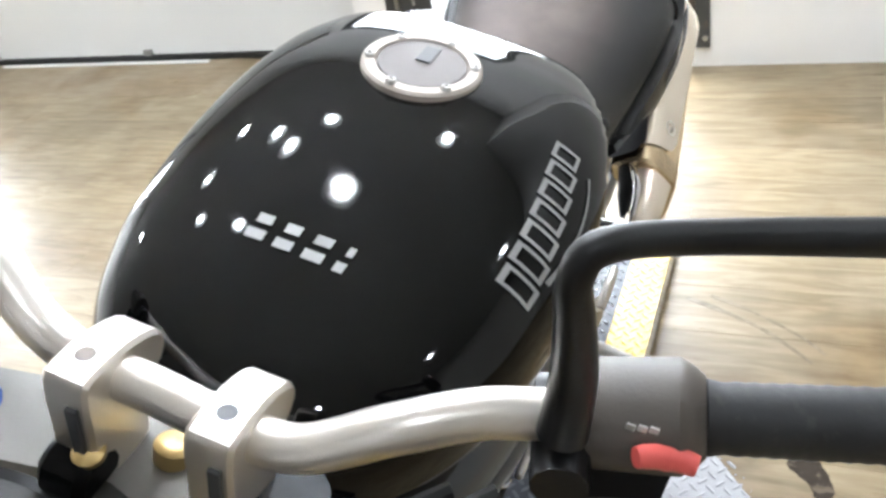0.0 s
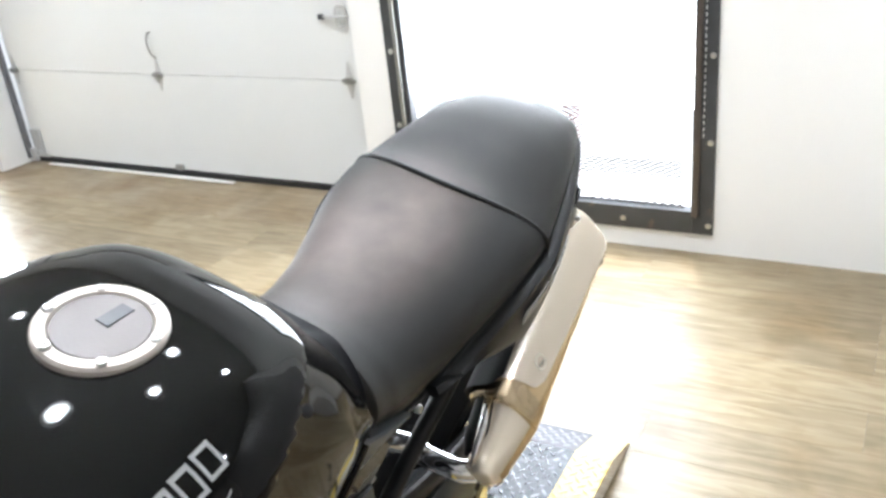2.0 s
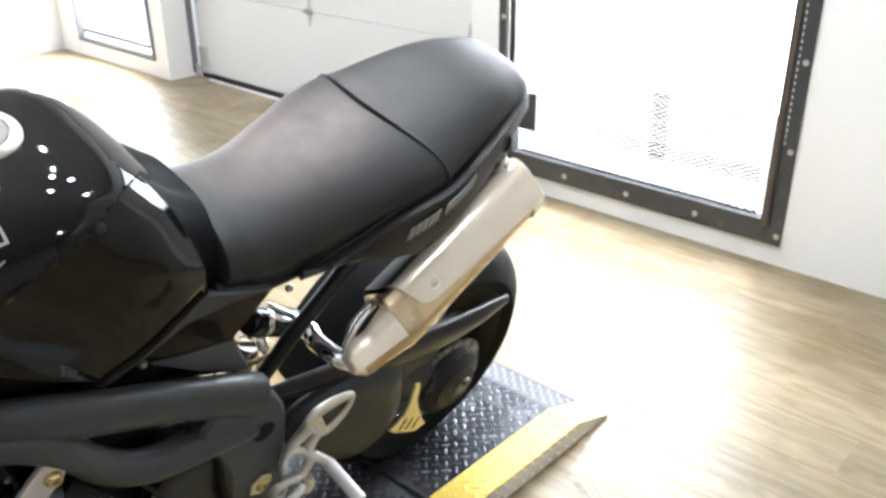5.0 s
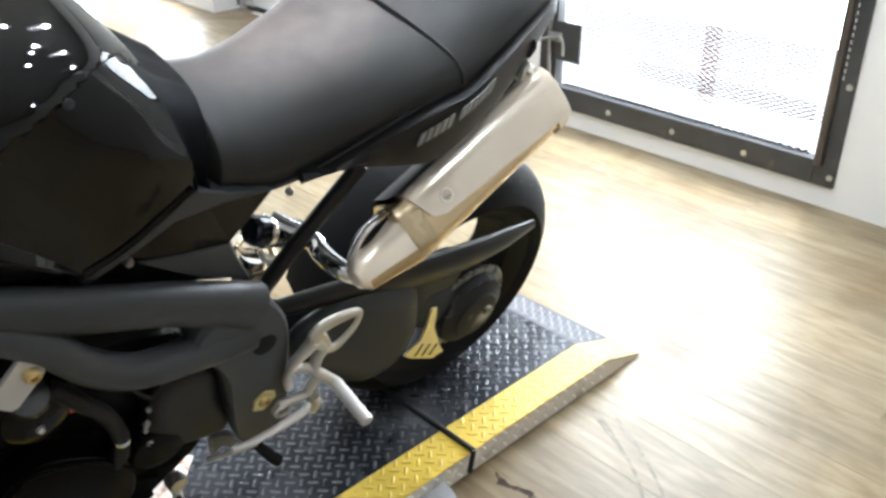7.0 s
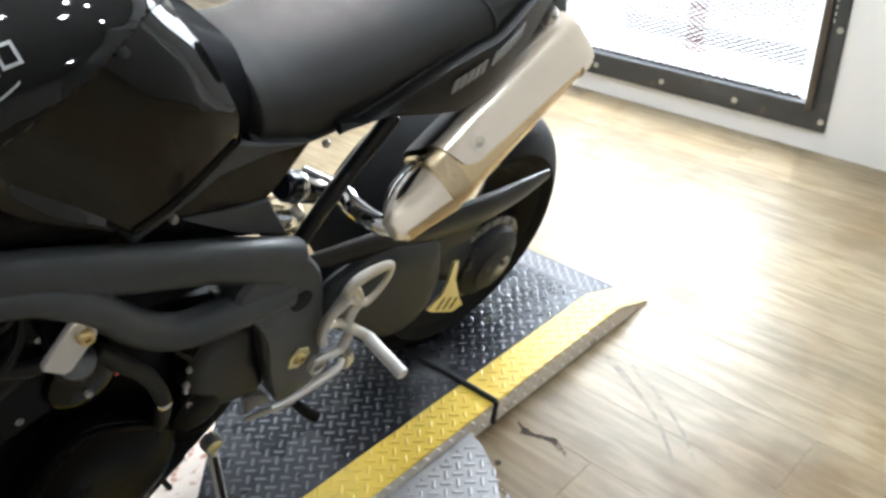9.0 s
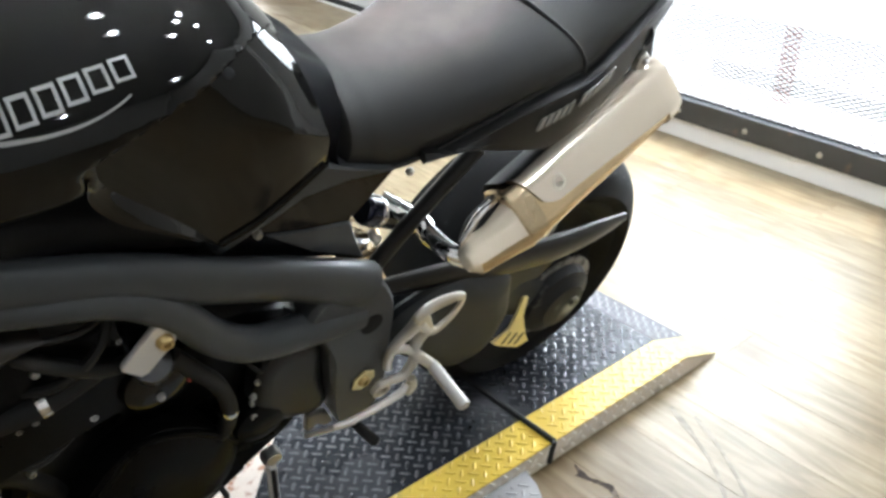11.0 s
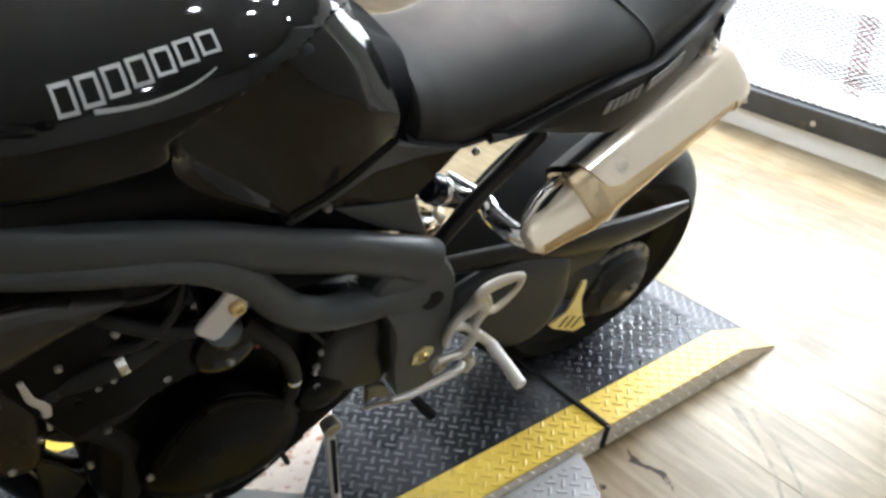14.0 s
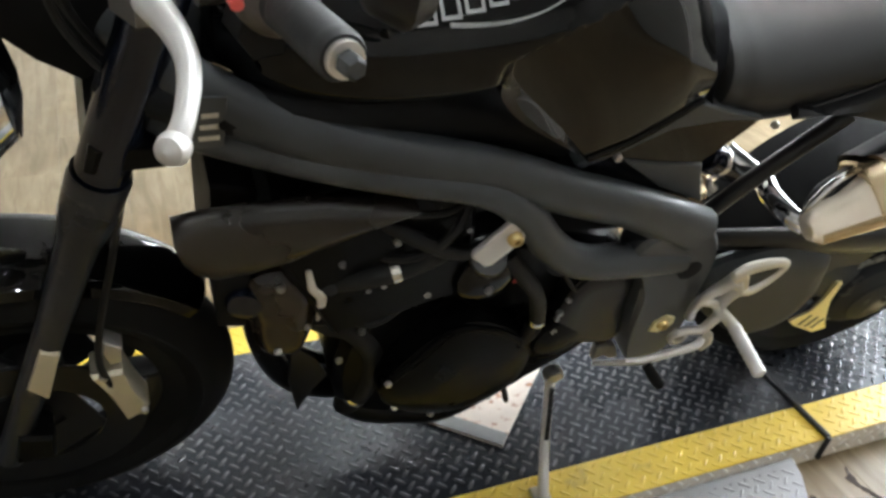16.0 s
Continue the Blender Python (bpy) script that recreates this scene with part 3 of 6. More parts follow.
mesh_part = part("mesh", lattice(-1.22, -0.10, WY + 0.03, 0.165, 2.1, 0.034, 0.016, 0.0009), MESH_WIRE, door, "fine diamond security mesh")
mesh_part["kind"] = "stuff"
mesh_part = part("mesh_strip", lattice(-0.59, -0.505, WY + 0.045, 0.24, 2.1, 0.034, 0.020, 0.0016), MESH_PINK, door, "reddish upright mesh strip")
mesh_part["kind"] = "stuff"
mesh_part = part("mesh_strip", lattice(-0.86, -0.09, WY + 0.045, 0.27, 0.345, 0.034, 0.016, 0.0010), MESH_WIRE, door, "grey cross strip of mesh")
mesh_part["kind"] = "stuff"
mesh_part = part("mesh_edge", lattice(-1.2, -0.10, WY + 0.02, 0.148, 0.186, 0.030, 0.013, 0.0034), MESH_WIRE, door, "dark cut edge of the mesh")
mesh_part["kind"] = "stuff"
screw = part("screw", lathe([(0.011, 0.0), (0.010, 0.005), (0.005, 0.007)], axis=(0, -1, 0), n=12), BOLT, door)
spots = [(-0.024, z) for z in (0.115, 0.43, 0.735, 1.04, 1.345, 1.65, 1.955)] + [(x, 0.115) for x in (-0.34, -0.64, -0.94)] + [(-1.285, z) for z in (0.115, 0.43, 0.735, 1.04, 1.345)]
screw.matrix_basis = Matrix.Translation((spots[0][0], WY - 0.012, spots[0][1]))
for x, z in spots[1:]:
    again(screw, Matrix.Translation((x, WY - 0.012, z)))
for z in (0.36, 1.11):
    part("lock_plate", box(-1.235, -1.10, WY - 0.02, WY - 0.012, z - 0.08, z + 0.08, 0.003), STEEL_DARK, door, "dark lock cover plate")
    bm = box(-1.25, -1.19, WY - 0.045, WY - 0.02, z + 0.0, z + 0.035, 0.004)
    tube([(-1.30, WY - 0.045, z - 0.01), (-1.22, WY - 0.05, z + 0.018), (-1.17, WY - 0.05, z + 0.018), (-1.165, WY - 0.045, z - 0.05)], 0.006, 8, 3, bm)
    part("latch", bm, ZINC, door, "zinc latch with a bent lever")

door = glazed_door("door_2", "dark steel framed glass door with a small blue sign", -5.245, -4.205, 0.105, 2.195, 0.024, WY - 0.012, FRAME_LIGHT)
part("inner_frame", box(-4.272, -4.250, WY + 0.02, WY + 0.05, 0.165, 2.15), FRAME_LIGHT, door)
part("inner_frame", box(-5.2, -4.272, WY + 0.02, WY + 0.05, 0.165, 0.192), FRAME_LIGHT, door)
part("sign", box(-4.40, -4.18, WY - 0.03, WY - 0.014, 0.63, 0.85, 0.003), SIGN_BLUE, door, "small slate-blue sign with a pale badge")
bm = bmesh.new()
for k in range(3):
    add_box(bm, -4.36 + 0.008 * k, -4.24 - 0.012 * k, WY - 0.033, WY - 0.0302, 0.70 + 0.022 * k, 0.714 + 0.022 * k)
part("sign_mark", bm, WALL_WHITE, door, "pale bars on the sign")


# ---- the lift ----
LX0, LX1, LZ = -0.66, 0.036, 0.055
SEAM, SLOPE, TIP = 1.37, 1.835, 1.975
lift = thing("lift_platform", "low motorcycle lift platform of tread plate with yellow edges", "lift")


def deck_height(y):
    return LZ if y <= SLOPE else LZ + (0.006 - LZ) * (y - SLOPE) / (TIP - SLOPE)


def slab(x0, x1, ys, under=0.004):
    """A deck strip that follows the platform's height along y."""
    rings = [[(x0, y, deck_height(y)), (x1, y, deck_height(y)), (x1, y, max(0.0, deck_height(y) - under)), (x0, y, max(0.0, deck_height(y) - under))] for y in ys]
    return loft(rings)


def tread(x0, x1, y0, y1, height, px=0.0322, py=0.0347, up=0.0016):
    """The raised lozenges of tread plate: two square sets at right angles, each set in the middle of the other."""
    vs, fs = [], []
    shape = ((-0.0128, 0, 0), (-0.0072, 0.0036, 0), (0.0072, 0.0036, 0), (0.0128, 0, 0), (0.0072, -0.0036, 0), (-0.0072, -0.0036, 0), (-0.0085, 0, 1), (0.0085, 0, 1))
    for i in range(int(2 * (x1 - x0) / px) + 1):
        for j in range(int((y1 - y0) / py) + 1):
            x, y = x0 + 0.5 * i * px + 0.008, y0 + (j + 0.25 + 0.5 * (i % 2)) * py
            if not (x0 + 0.004 < x < x1 - 0.004 and y0 + 0.009 < y < y1 - 0.009):
                continue
            a = radians(45 if i % 2 else -45)
            d, s = Vector((math.cos(a), math.sin(a))), Vector((-math.sin(a), math.cos(a)))
            k = len(vs)
            for u, v, w in shape:
                p = Vector((x, y)) + u * d + v * s
                p.x = min(max(p.x, x0), x1)
                vs.append((p.x, p.y, height(p.y) + w * up))
            fs += [(k, k + 1, k + 6), (k + 1, k + 2, k + 7, k + 6), (k + 2, k + 3, k + 7), (k + 3, k + 4, k + 7), (k + 4, k + 5, k + 6, k + 7), (k + 5, k, k + 6)]
    return vs, fs


def tread_part(name, material, parent, label, *args, turn=None, **kw):
    vs, fs = tread(*args, **kw)
    me = bpy.data.meshes.new(name)
    me.from_pydata([turn @ Vector(v) for v in vs] if turn else vs, [], fs)
    me.materials.append(material)
    me.shade_smooth()
    me.set_sharp_from_angle(angle=radians(50))
    ob = new(name, me)
    ob.parent = parent
    tagged(ob, label, kind="stuff")
    return ob


FRONT = -0.62
YI, YO = -0.058, -0.566
part("deck", slab(YO, YI, [FRONT, SEAM - 0.006]), DECK_DARK, lift, "dark worn tread plate deck")
part("ramp_deck", slab(YO, YI, [SEAM + 0.006, SLOPE]), DECK_DARK, lift, "dark tread plate deck of the ramp")
part("ramp_slope", slab(YO, YI, [SLOPE, TIP]), LIP_BARE, lift, "bare metal sloping lip")
# The front deck's lozenges are darker and duller than the ramp's.
tread_part("tread", TREAD_DULL, lift, "raised lozenges, duller than on the ramp", YO, YI, FRONT, SEAM - 0.008, deck_height)
tread_part("ramp_tread", TREAD_WORN, lift, "raised lozenges rubbed bright", YO, YI, SEAM + 0.01, SLOPE, deck_height)
tread_part("slope_tread", LIP_TREAD, lift, "raised lozenges of bare metal", YO, YI, SLOPE, TIP - 0.01, deck_height, up=0.001)
for a, b in ((YI, LX1), (LX0, YO)):
    part("edge_strip", slab(a, b, [FRONT, SEAM - 0.006]), DECK_YELLOW, lift, "yellow painted edge")
    part("ramp_edge_strip", slab(a, b, [SEAM + 0.006, SLOPE]), DECK_YELLOW, lift, "yellow painted ramp edge")
    part("lip_edge_strip", slab(a, b, [SLOPE, TIP]), DECK_PALE, lift, "yellow lip edge, pale from wear and painted-in reflection")
    tread_part("lip_edge_tread", DECK_PALE, lift, "pale yellow lozenges, worn and reflection-toned", a, b, SLOPE, TIP - 0.01, deck_height, up=0.0012)
    tread_part("edge_tread", DECK_YELLOW, lift, "yellow painted lozenges", a, b, FRONT, SEAM - 0.01, deck_height, up=0.0017)
    tread_part("ramp_edge_tread", DECK_YELLOW, lift, "yellow painted lozenges", a, b, SEAM + 0.01, SLOPE, deck_height, up=0.0017)
for x in (LX0 + 0.004, LX1):
    for name, ys in (("skirt", [FRONT, SEAM - 0.006]), ("ramp_skirt", [SEAM + 0.006, SLOPE, TIP])):
        rings = [[(x, y, max(0.002, deck_height(y) - 0.0045)), (x, y, 0.0), (x - 0.004, y, 0.0), (x - 0.004, y, max(0.002, deck_height(y) - 0.0045))] for y in ys]
        part(name, loft(rings), SKIRT, lift, "soiled bare tread plate side skirt")
SIDE = Matrix(((0, 0, 1, LX1), (0, 1, 0, 0), (1, 0, 0, 0), (0, 0, 0, 1)))
tread_part("skirt_tread", SKIRT_TREAD, lift, "raised lozenges of the side", 0.004, 0.05, FRONT, SLOPE, lambda y: 0.0, up=0.0020, turn=SIDE)
part("end_skirt", box(LX0, LX1 - 0.004, FRONT - 0.004, FRONT, 0, LZ - 0.002), DECK_BARE, lift, "bare metal end skirt")
bm = tube([(LX0 - 0.002, SEAM, LZ + 0.003), (LX1 + 0.001, SEAM, LZ + 0.003)], 0.0065, 8, 1)
tube([(LX1 + 0.003, SEAM, LZ + 0.004), (LX1 + 0.003, SEAM - 0.012, 0.006)], 0.006, 8, 1, bm)
part("joint_strip", bm, STRAP, lift, "black rubber joint strip")

wing_xy = [(0.0405, 1.285), (0.085, 1.272), (0.15, 1.235), (0.22, 1.175), (0.285, 1.09), (0.325, 0.98), (0.33, 0.62), (0.30, 0.52), (0.0405, 0.50)]
bm = loft([[(x, y, 0.022) for x, y in wing_xy], [(x, y, 0.030) for x, y in wing_xy]])
wing = part("side_wing", bm, DECK_BARE)
tagged(wing, "bare tread plate wing with a rounded corner, beside the lift", "metal plate")
vs, fs = tread(0.045, 0.32, 0.53, 1.275, lambda y: 0.030, up=0.0014)
ok = [all(0.05 < vs[i][0] < (0.315 if vs[i][1] < 0.99 else 0.05 + 0.265 * max(0.0, 1 - ((vs[i][1] - 0.99) / 0.275) ** 2) ** 0.5) for i in f) for f in fs]
me = bpy.data.meshes.new("wing_tread")
me.from_pydata(vs, [], [f for f, o in zip(fs, ok) if o])
me.materials.append(DECK_BARE)
ob = new("wing_tread", me)
ob.parent = wing
tagged(ob, kind="stuff")
part("leg", box(0.06, 0.28, 0.6, 0.95, 0.0, 0.0215), DECK_BARE, wing, "folded bracket under the wing")

tray = thing("drip_tray", "pale oil-stained drip tray lying on the lift deck", "tray", m=pose(-0.14, 0.73, LZ + 0.0022, 0, 0, 137))
part("pan", box(0, 0.30, 0, 0.28, 0, 0.003, 0.001), PAPER, tray)
part("rim", box(0.0, 0.035, 0, 0.28, 0.0032, 0.006, 0.001), TRAY_RIM, tray, "grey folded rim")


# ---- the motorcycle: x to its left, y to its tail, z up, leaning on its side stand ----
BIKE = pose(-0.30, 1.478, LZ, 0, 0, -1.0) @ pose(0, 0, 0, 0, 18.0, 0) @ pose(0, -1.478, 0)
bike = thing("motorcycle", "black naked sports motorcycle leaning on its side stand", "motorcycle", m=BIKE)
RA, FA = Vector((0, 1.478, 0.311)), Vector((0, -0.045, 0.305))
BOLT_S, BOLT_M, BOLT_L = bolt_mesh(0.0048, 0.006, BOLT), bolt_mesh(0.0060, 0.007, BOLT), bolt_mesh(0.011, 0.010, BRASS)


def spline(xs, ys, x):
    """A smooth curve through (xs, ys), read at x."""
    xs, ys = np.array(xs, float), np.array(ys, float)
    slope = np.gradient(ys, xs)
    i = int(np.clip(np.searchsorted(xs, x) - 1, 0, len(xs) - 2))
    h = xs[i + 1] - xs[i]
    t = (x - xs[i]) / h
    return float((2 * t ** 3 - 3 * t * t + 1) * ys[i] + (t ** 3 - 2 * t * t + t) * h * slope[i] + (3 * t * t - 2 * t ** 3) * ys[i + 1] + (t ** 3 - t * t) * h * slope[i + 1])


# tank
T_Y = (0.235, 0.26, 0.30, 0.36, 0.44, 0.52, 0.60, 0.67, 0.73, 0.78, 0.82)
T_W = (0.060, 0.100, 0.138, 0.170, 0.188, 0.194, 0.190, 0.175, 0.148, 0.104, 0.060)
T_T = (1.000, 1.028, 1.052, 1.072, 1.090, 1.104, 1.112, 1.110, 1.096, 1.050, 0.990)
T_S = (0.965, 0.970, 0.975, 0.982, 0.990, 1.000, 1.012, 1.022, 1.020, 1.000, 0.975)
T_B = (0.930, 0.925, 0.920, 0.920, 0.928, 0.955, 0.985, 1.000, 0.995, 0.975, 0.950)


def tank_point(y, u):
    w, t, s, b = (spline(T_Y, v, y) for v in (T_W, T_T, T_S, T_B))
    side, k = (1 if u >= 0 else -0.9), abs(u)
    if k <= 0.62:
        a = k / 0.62 * math.pi / 2
        c, d = math.cos(a), math.sin(a)
        r = 1 / (c ** 3.0 + d ** 3.0) ** (1 / 3.0)
        return Vector((side * w * d * r, y, s + (t - s) * c * r))
    v = (k - 0.62) / 0.38
    return Vector((side * w * (1 - 0.38 * v ** 1.6), y, s + (b - s) * v))


def panel_edge(y):
    """Where round the tank the side panel begins."""
    return float(np.interp(y, (0.515, 0.535, 0.565, 0.625, 0.665, 0.715, 0.745, 0.82), (0.52, 0.50, 0.47, 0.42, 0.375, 0.31, 0.275, 0.10)))


def tank_ring(y):
    """The tank's skin; behind the knee it steps in under the side panel."""
    out = []
    for u in np.linspace(-1, 1, 101):
        p, over = tank_point(y, u), abs(u) - panel_edge(y)
        if y > 0.50 and over > 0:
            k = min(1.0, over / 0.05) * min(1.0, (y - 0.50) / 0.035)
            p = Vector((p.x * (1 - 0.16 * k), p.y, p.z - 0.010 * k))
        out.append(p)
    return out


tank = part("fuel_tank", loft([tank_ring(y) for y in np.linspace(0.235, 0.82, 60)]), GLOSS_BLACK, bike, "glossy black fuel tank")


def on_tank(y, u, lift_=0.0012):
    p = tank_point(y, u)
    a, b = tank_point(y + 0.004, u) - p, tank_point(y, u + 0.004) - p
    return p + b.cross(a).normalized() * -lift_ * (1 if (b.cross(a)).z < 0 else -1)


def tank_patch(y0, y1, u0, u1, skew=0.0, bm=None, ny=4, nu=4):
    bm = bm or bmesh.new()
    rows = [[bm.verts.new(on_tank(y0 + (y1 - y0) * i / ny + skew * j / nu, u0 + (u1 - u0) * j / nu)) for j in range(nu + 1)] for i in range(ny + 1)]
    for a, b in zip(rows, rows[1:]):
        for j in range(nu):
            bm.faces.new((a[j], a[j + 1], b[j + 1], b[j]))
    return bm


for side in (1,):
    for k in range(7):
        y0, e, wide = 0.417 + 0.0231 * k, 0.0034, 0.0190
        u0, u1 = side * (0.287 - 0.0035 * k), side * (0.372 - 0.0085 * k)
        block = bmesh.new()
        for a, b, c, d in ((y0, y0 + e, u0, u1), (y0 + wide - e, y0 + wide, u0, u1), (y0 + e, y0 + wide - e, u0, u0 + (u1 - u0) * 0.15), (y0 + e, y0 + wide - e, u1 - (u1 - u0) * 0.15, u1)):
            tank_patch(a, b, c, d, 0.0, block, 2, 3)
        part("emblem_block", block, DECAL, tank, "silver outlined emblem block")
    stroke = bmesh.new()
    for k in range(20):
        q = []
        for f, d in ((k / 20, 0), ((k + 1) / 20, 0), ((k + 1) / 20, 1), (k / 20, 1)):
            q.append(stroke.verts.new(on_tank(0.447 + 0.117 * f, side * (0.357 + 0.034 * math.sin(math.pi * (0.10 + 0.55 * f)) - 0.035 * f ** 3 + d * 0.014 * (1 - 0.6 * f)))))
        stroke.faces.new(q)
    part("emblem_stroke", stroke, DECAL, tank, "silver curved stroke under the emblem")
for k in range(4):
    u0 = -0.092 + 0.056 * k
    for row in (0, 1):
        number = bmesh.new()
        tank_patch(0.369 + 0.0140 * row - 0.001 * k, 0.3775 + 0.0140 * row - 0.001 * k, u0 + 0.006 * row, u0 + (0.036 if k < 3 else 0.018), 0.0, number, 3, 4)
        part("tank_mark", number, DECAL, tank, "small plain silver bar")

CAP = Vector((0, 0.603, 1.1125))
cap = part("filler_ring", lathe([(0.0545, -0.012), (0.0535, 0.002), (0.051, 0.0045), (0.0415, 0.0045), (0.040, 0.001)], CAP, (0, -0.03, 1), 44), CAP_RING, tank, "pale alloy filler ring")
part("filler_cap", lathe([(0.040, 0.0), (0.039, 0.0035), (0.02, 0.0042), (0.004, 0.0042)], CAP, (0, -0.03, 1), 36), CAP_ALLOY, cap, "brushed filler cap")
part("key_flap", box(-0.007, 0.007, 0.603, 0.632, 1.1155, 1.1182, 0.001), STEEL_DARK, cap, "dark key flap")
for k in range(6):
    a = 2 * math.pi * k / 6 + 0.3
    put_bolts(BOLT_S, cap, [CAP + Vector((0.0465 * math.cos(a), 0.0465 * math.sin(a), 0.0010))], turn=Matrix.Rotation(radians(-90), 4, "Y"))

# seat
S_Y = (0.836, 0.848, 0.880, 0.92, 0.98, 1.05, 1.12, 1.19, 1.23, 1.30, 1.37, 1.44, 1.49, 1.525)
S_T = (0.952, 0.966, 0.966, 0.962, 0.968, 0.986, 1.004, 1.020, 1.024, 1.045, 1.061, 1.064, 1.054, 1.028)
S_W = (0.070, 0.118, 0.136, 0.142, 0.148, 0.158, 0.166, 0.169, 0.166, 0.152, 0.134, 0.112, 0.090, 0.045)
S_S = (0.918, 0.903, 0.890, 0.884, 0.892, 0.914, 0.938, 0.955, 0.962, 0.982, 1.004, 1.018, 1.022, 1.018)
S_B = (0.893, 0.868, 0.858, 0.852, 0.860, 0.890, 0.922, 0.944, 0.948, 0.972, 0.996, 1.014, 1.020, 1.016)


def far_side(y):
    """How much narrower the seat is on the side away from the stand."""
    return float(np.interp(y, (0.80, 0.92, 1.00, 1.07, 1.13, 1.20), (0.62, 0.62, 0.67, 0.75, 0.83, 0.87)))


def seat_ring(y, grow=0.0):
    t, w, s, b = (spline(S_Y, v, y) for v in (S_T, S_W, S_S, S_B))
    t, w = t + grow, w + grow
    waist = far_side(y)
    out = []
    for a in np.linspace(-math.pi / 2, math.pi / 2, 35):
        c, d = math.cos(a), math.sin(a)
        r = 1 / (abs(c) ** 2.3 + abs(d) ** 2.3) ** (1 / 2.3)
        out.append(Vector(((w if d > 0 else waist * w) * d * r, y, s + (t - s) * c * r)))
    return [Vector((-w * waist * 0.93, y, b))] + out + [Vector((w * 0.93, y, b))]


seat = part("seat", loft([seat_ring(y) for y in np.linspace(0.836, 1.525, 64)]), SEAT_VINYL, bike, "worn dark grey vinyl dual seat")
part("seat_seam", tube([q + Vector((0, 0.05 * (q.x / 0.17) ** 2 - 0.02, 0)) for q in seat_ring(1.20, 0.0006)[1:-1]], 0.0035, 6, 1), PIPING, seat, "black stitched seam")
# Black band: seat trim, and the tank's rear face painted over as shadow.
fore_line = [(0.146, 0.817, 0.898), (0.140, 0.811, 0.936), (0.130, 0.798, 0.982), (0.114, 0.779, 1.030), (0.088, 0.758, 1.062), (0.045, 0.775, 1.036), (0.0, 0.778, 1.038)]
back_line = [(0.143, 0.843, 0.876), (0.137, 0.834, 0.902), (0.125, 0.843, 0.931), (0.102, 0.852, 0.956), (0.072, 0.855, 0.978), (0.035, 0.862, 0.976), (0.0, 0.866, 0.972)]
rows = []
for line in (fore_line, [tuple(0.94 * (a + b) / 2 if i == 0 else (a + b) / 2 - (0.008 if i == 2 else 0) for i, (a, b) in enumerate(zip(p, q))) for p, q in zip(fore_line, back_line)], back_line):
    rows.append(glide(line + [(-0.85 * x, y, z) for x, y, z in line[-2::-1]], 5))
bm = loft(rows, closed=False)
bmesh.ops.recalc_face_normals(bm, faces=bm.faces)
bmesh.ops.solidify(bm, geom=bm.faces[:], thickness=0.003)
part("seat_front_trim", bm, TRIM_BLACK, seat, "black band for the seat trim and the shaded tank rear", 60)
for side in (1, -1):
    pts = [((1 if side > 0 else -far_side(y)) * spline(S_Y, S_W, y) * 0.955, y, spline(S_Y, S_B, y) + 0.001) for y in np.linspace(0.85, 1.5, 18)]
    part("seat_lower_piping", tube(pts, 0.0045, 6, 2), PIPING, seat, "black lower piping")

# tail panels
def panel_reach(y):
    return spline(S_Y, S_W, min(y, 1.5)) + 0.008 + 0.012 * math.sin(math.pi * min(1, (y - 0.97) / 0.53))


for side in (1, -0.9):
    rings = []
    for y in np.linspace(0.97, 1.50, 24):
        top = spline(S_Y, S_B, min(y, 1.5)) + 0.002
        w = panel_reach(y)
        low = float(np.interp(y, (0.97, 1.06, 1.16, 1.175, 1.215, 1.31, 1.40, 1.50), (0.872, 0.864, 0.846, 0.843, 0.850, 0.884, 0.932, 0.992)))
        m = (top + low) / 2
        rings.append([Vector(((side if side > 0 else -far_side(y)) * a, y, z)) for a, z in ((w - 0.014, top), (w - 0.002, top - 0.003), (w + 0.004, m), (w - 0.002, low + 0.003), (w - 0.02, low), (w - 0.032, low + 0.008), (w - 0.03, top - 0.004))])
    panel = part("tail_panel", loft(rings), SATIN_BLACK, bike, "black tail side panel")
    for k in range(12):
        if k == 5:
            continue
        y0 = 1.139 + 0.0124 * k
        z0 = 0.891 + 0.0124 * k * 0.34
        mark = bmesh.new()
        q = [Vector(((side if side > 0 else -far_side(y)) * (panel_reach(y) + 0.0056), y, z)) for y, z in ((y0 + 0.0035, z0 + 0.020), (y0 + 0.0115, z0 + 0.0235), (y0 + 0.0085, z0 + 0.003), (y0, z0))]
        loft([q, [p - Vector((side * 0.0025, 0, 0)) for p in q]], bm=mark)
        part("panel_mark", mark, DECAL, panel, "small silver bar")

# side panels between tank, seat and frame: a creased glossy shield with a raised lip along its front
def spread(line, n):
    """n + 1 points at even steps along a line."""
    line = [Vector(p) for p in line]
    run = np.concatenate([[0], np.cumsum([(b - a).length for a, b in zip(line, line[1:])])])
    return [Vector([float(np.interp(d, run, [p[i] for p in line])) for i in range(3)]) for d in np.linspace(0, run[-1], n + 1)]


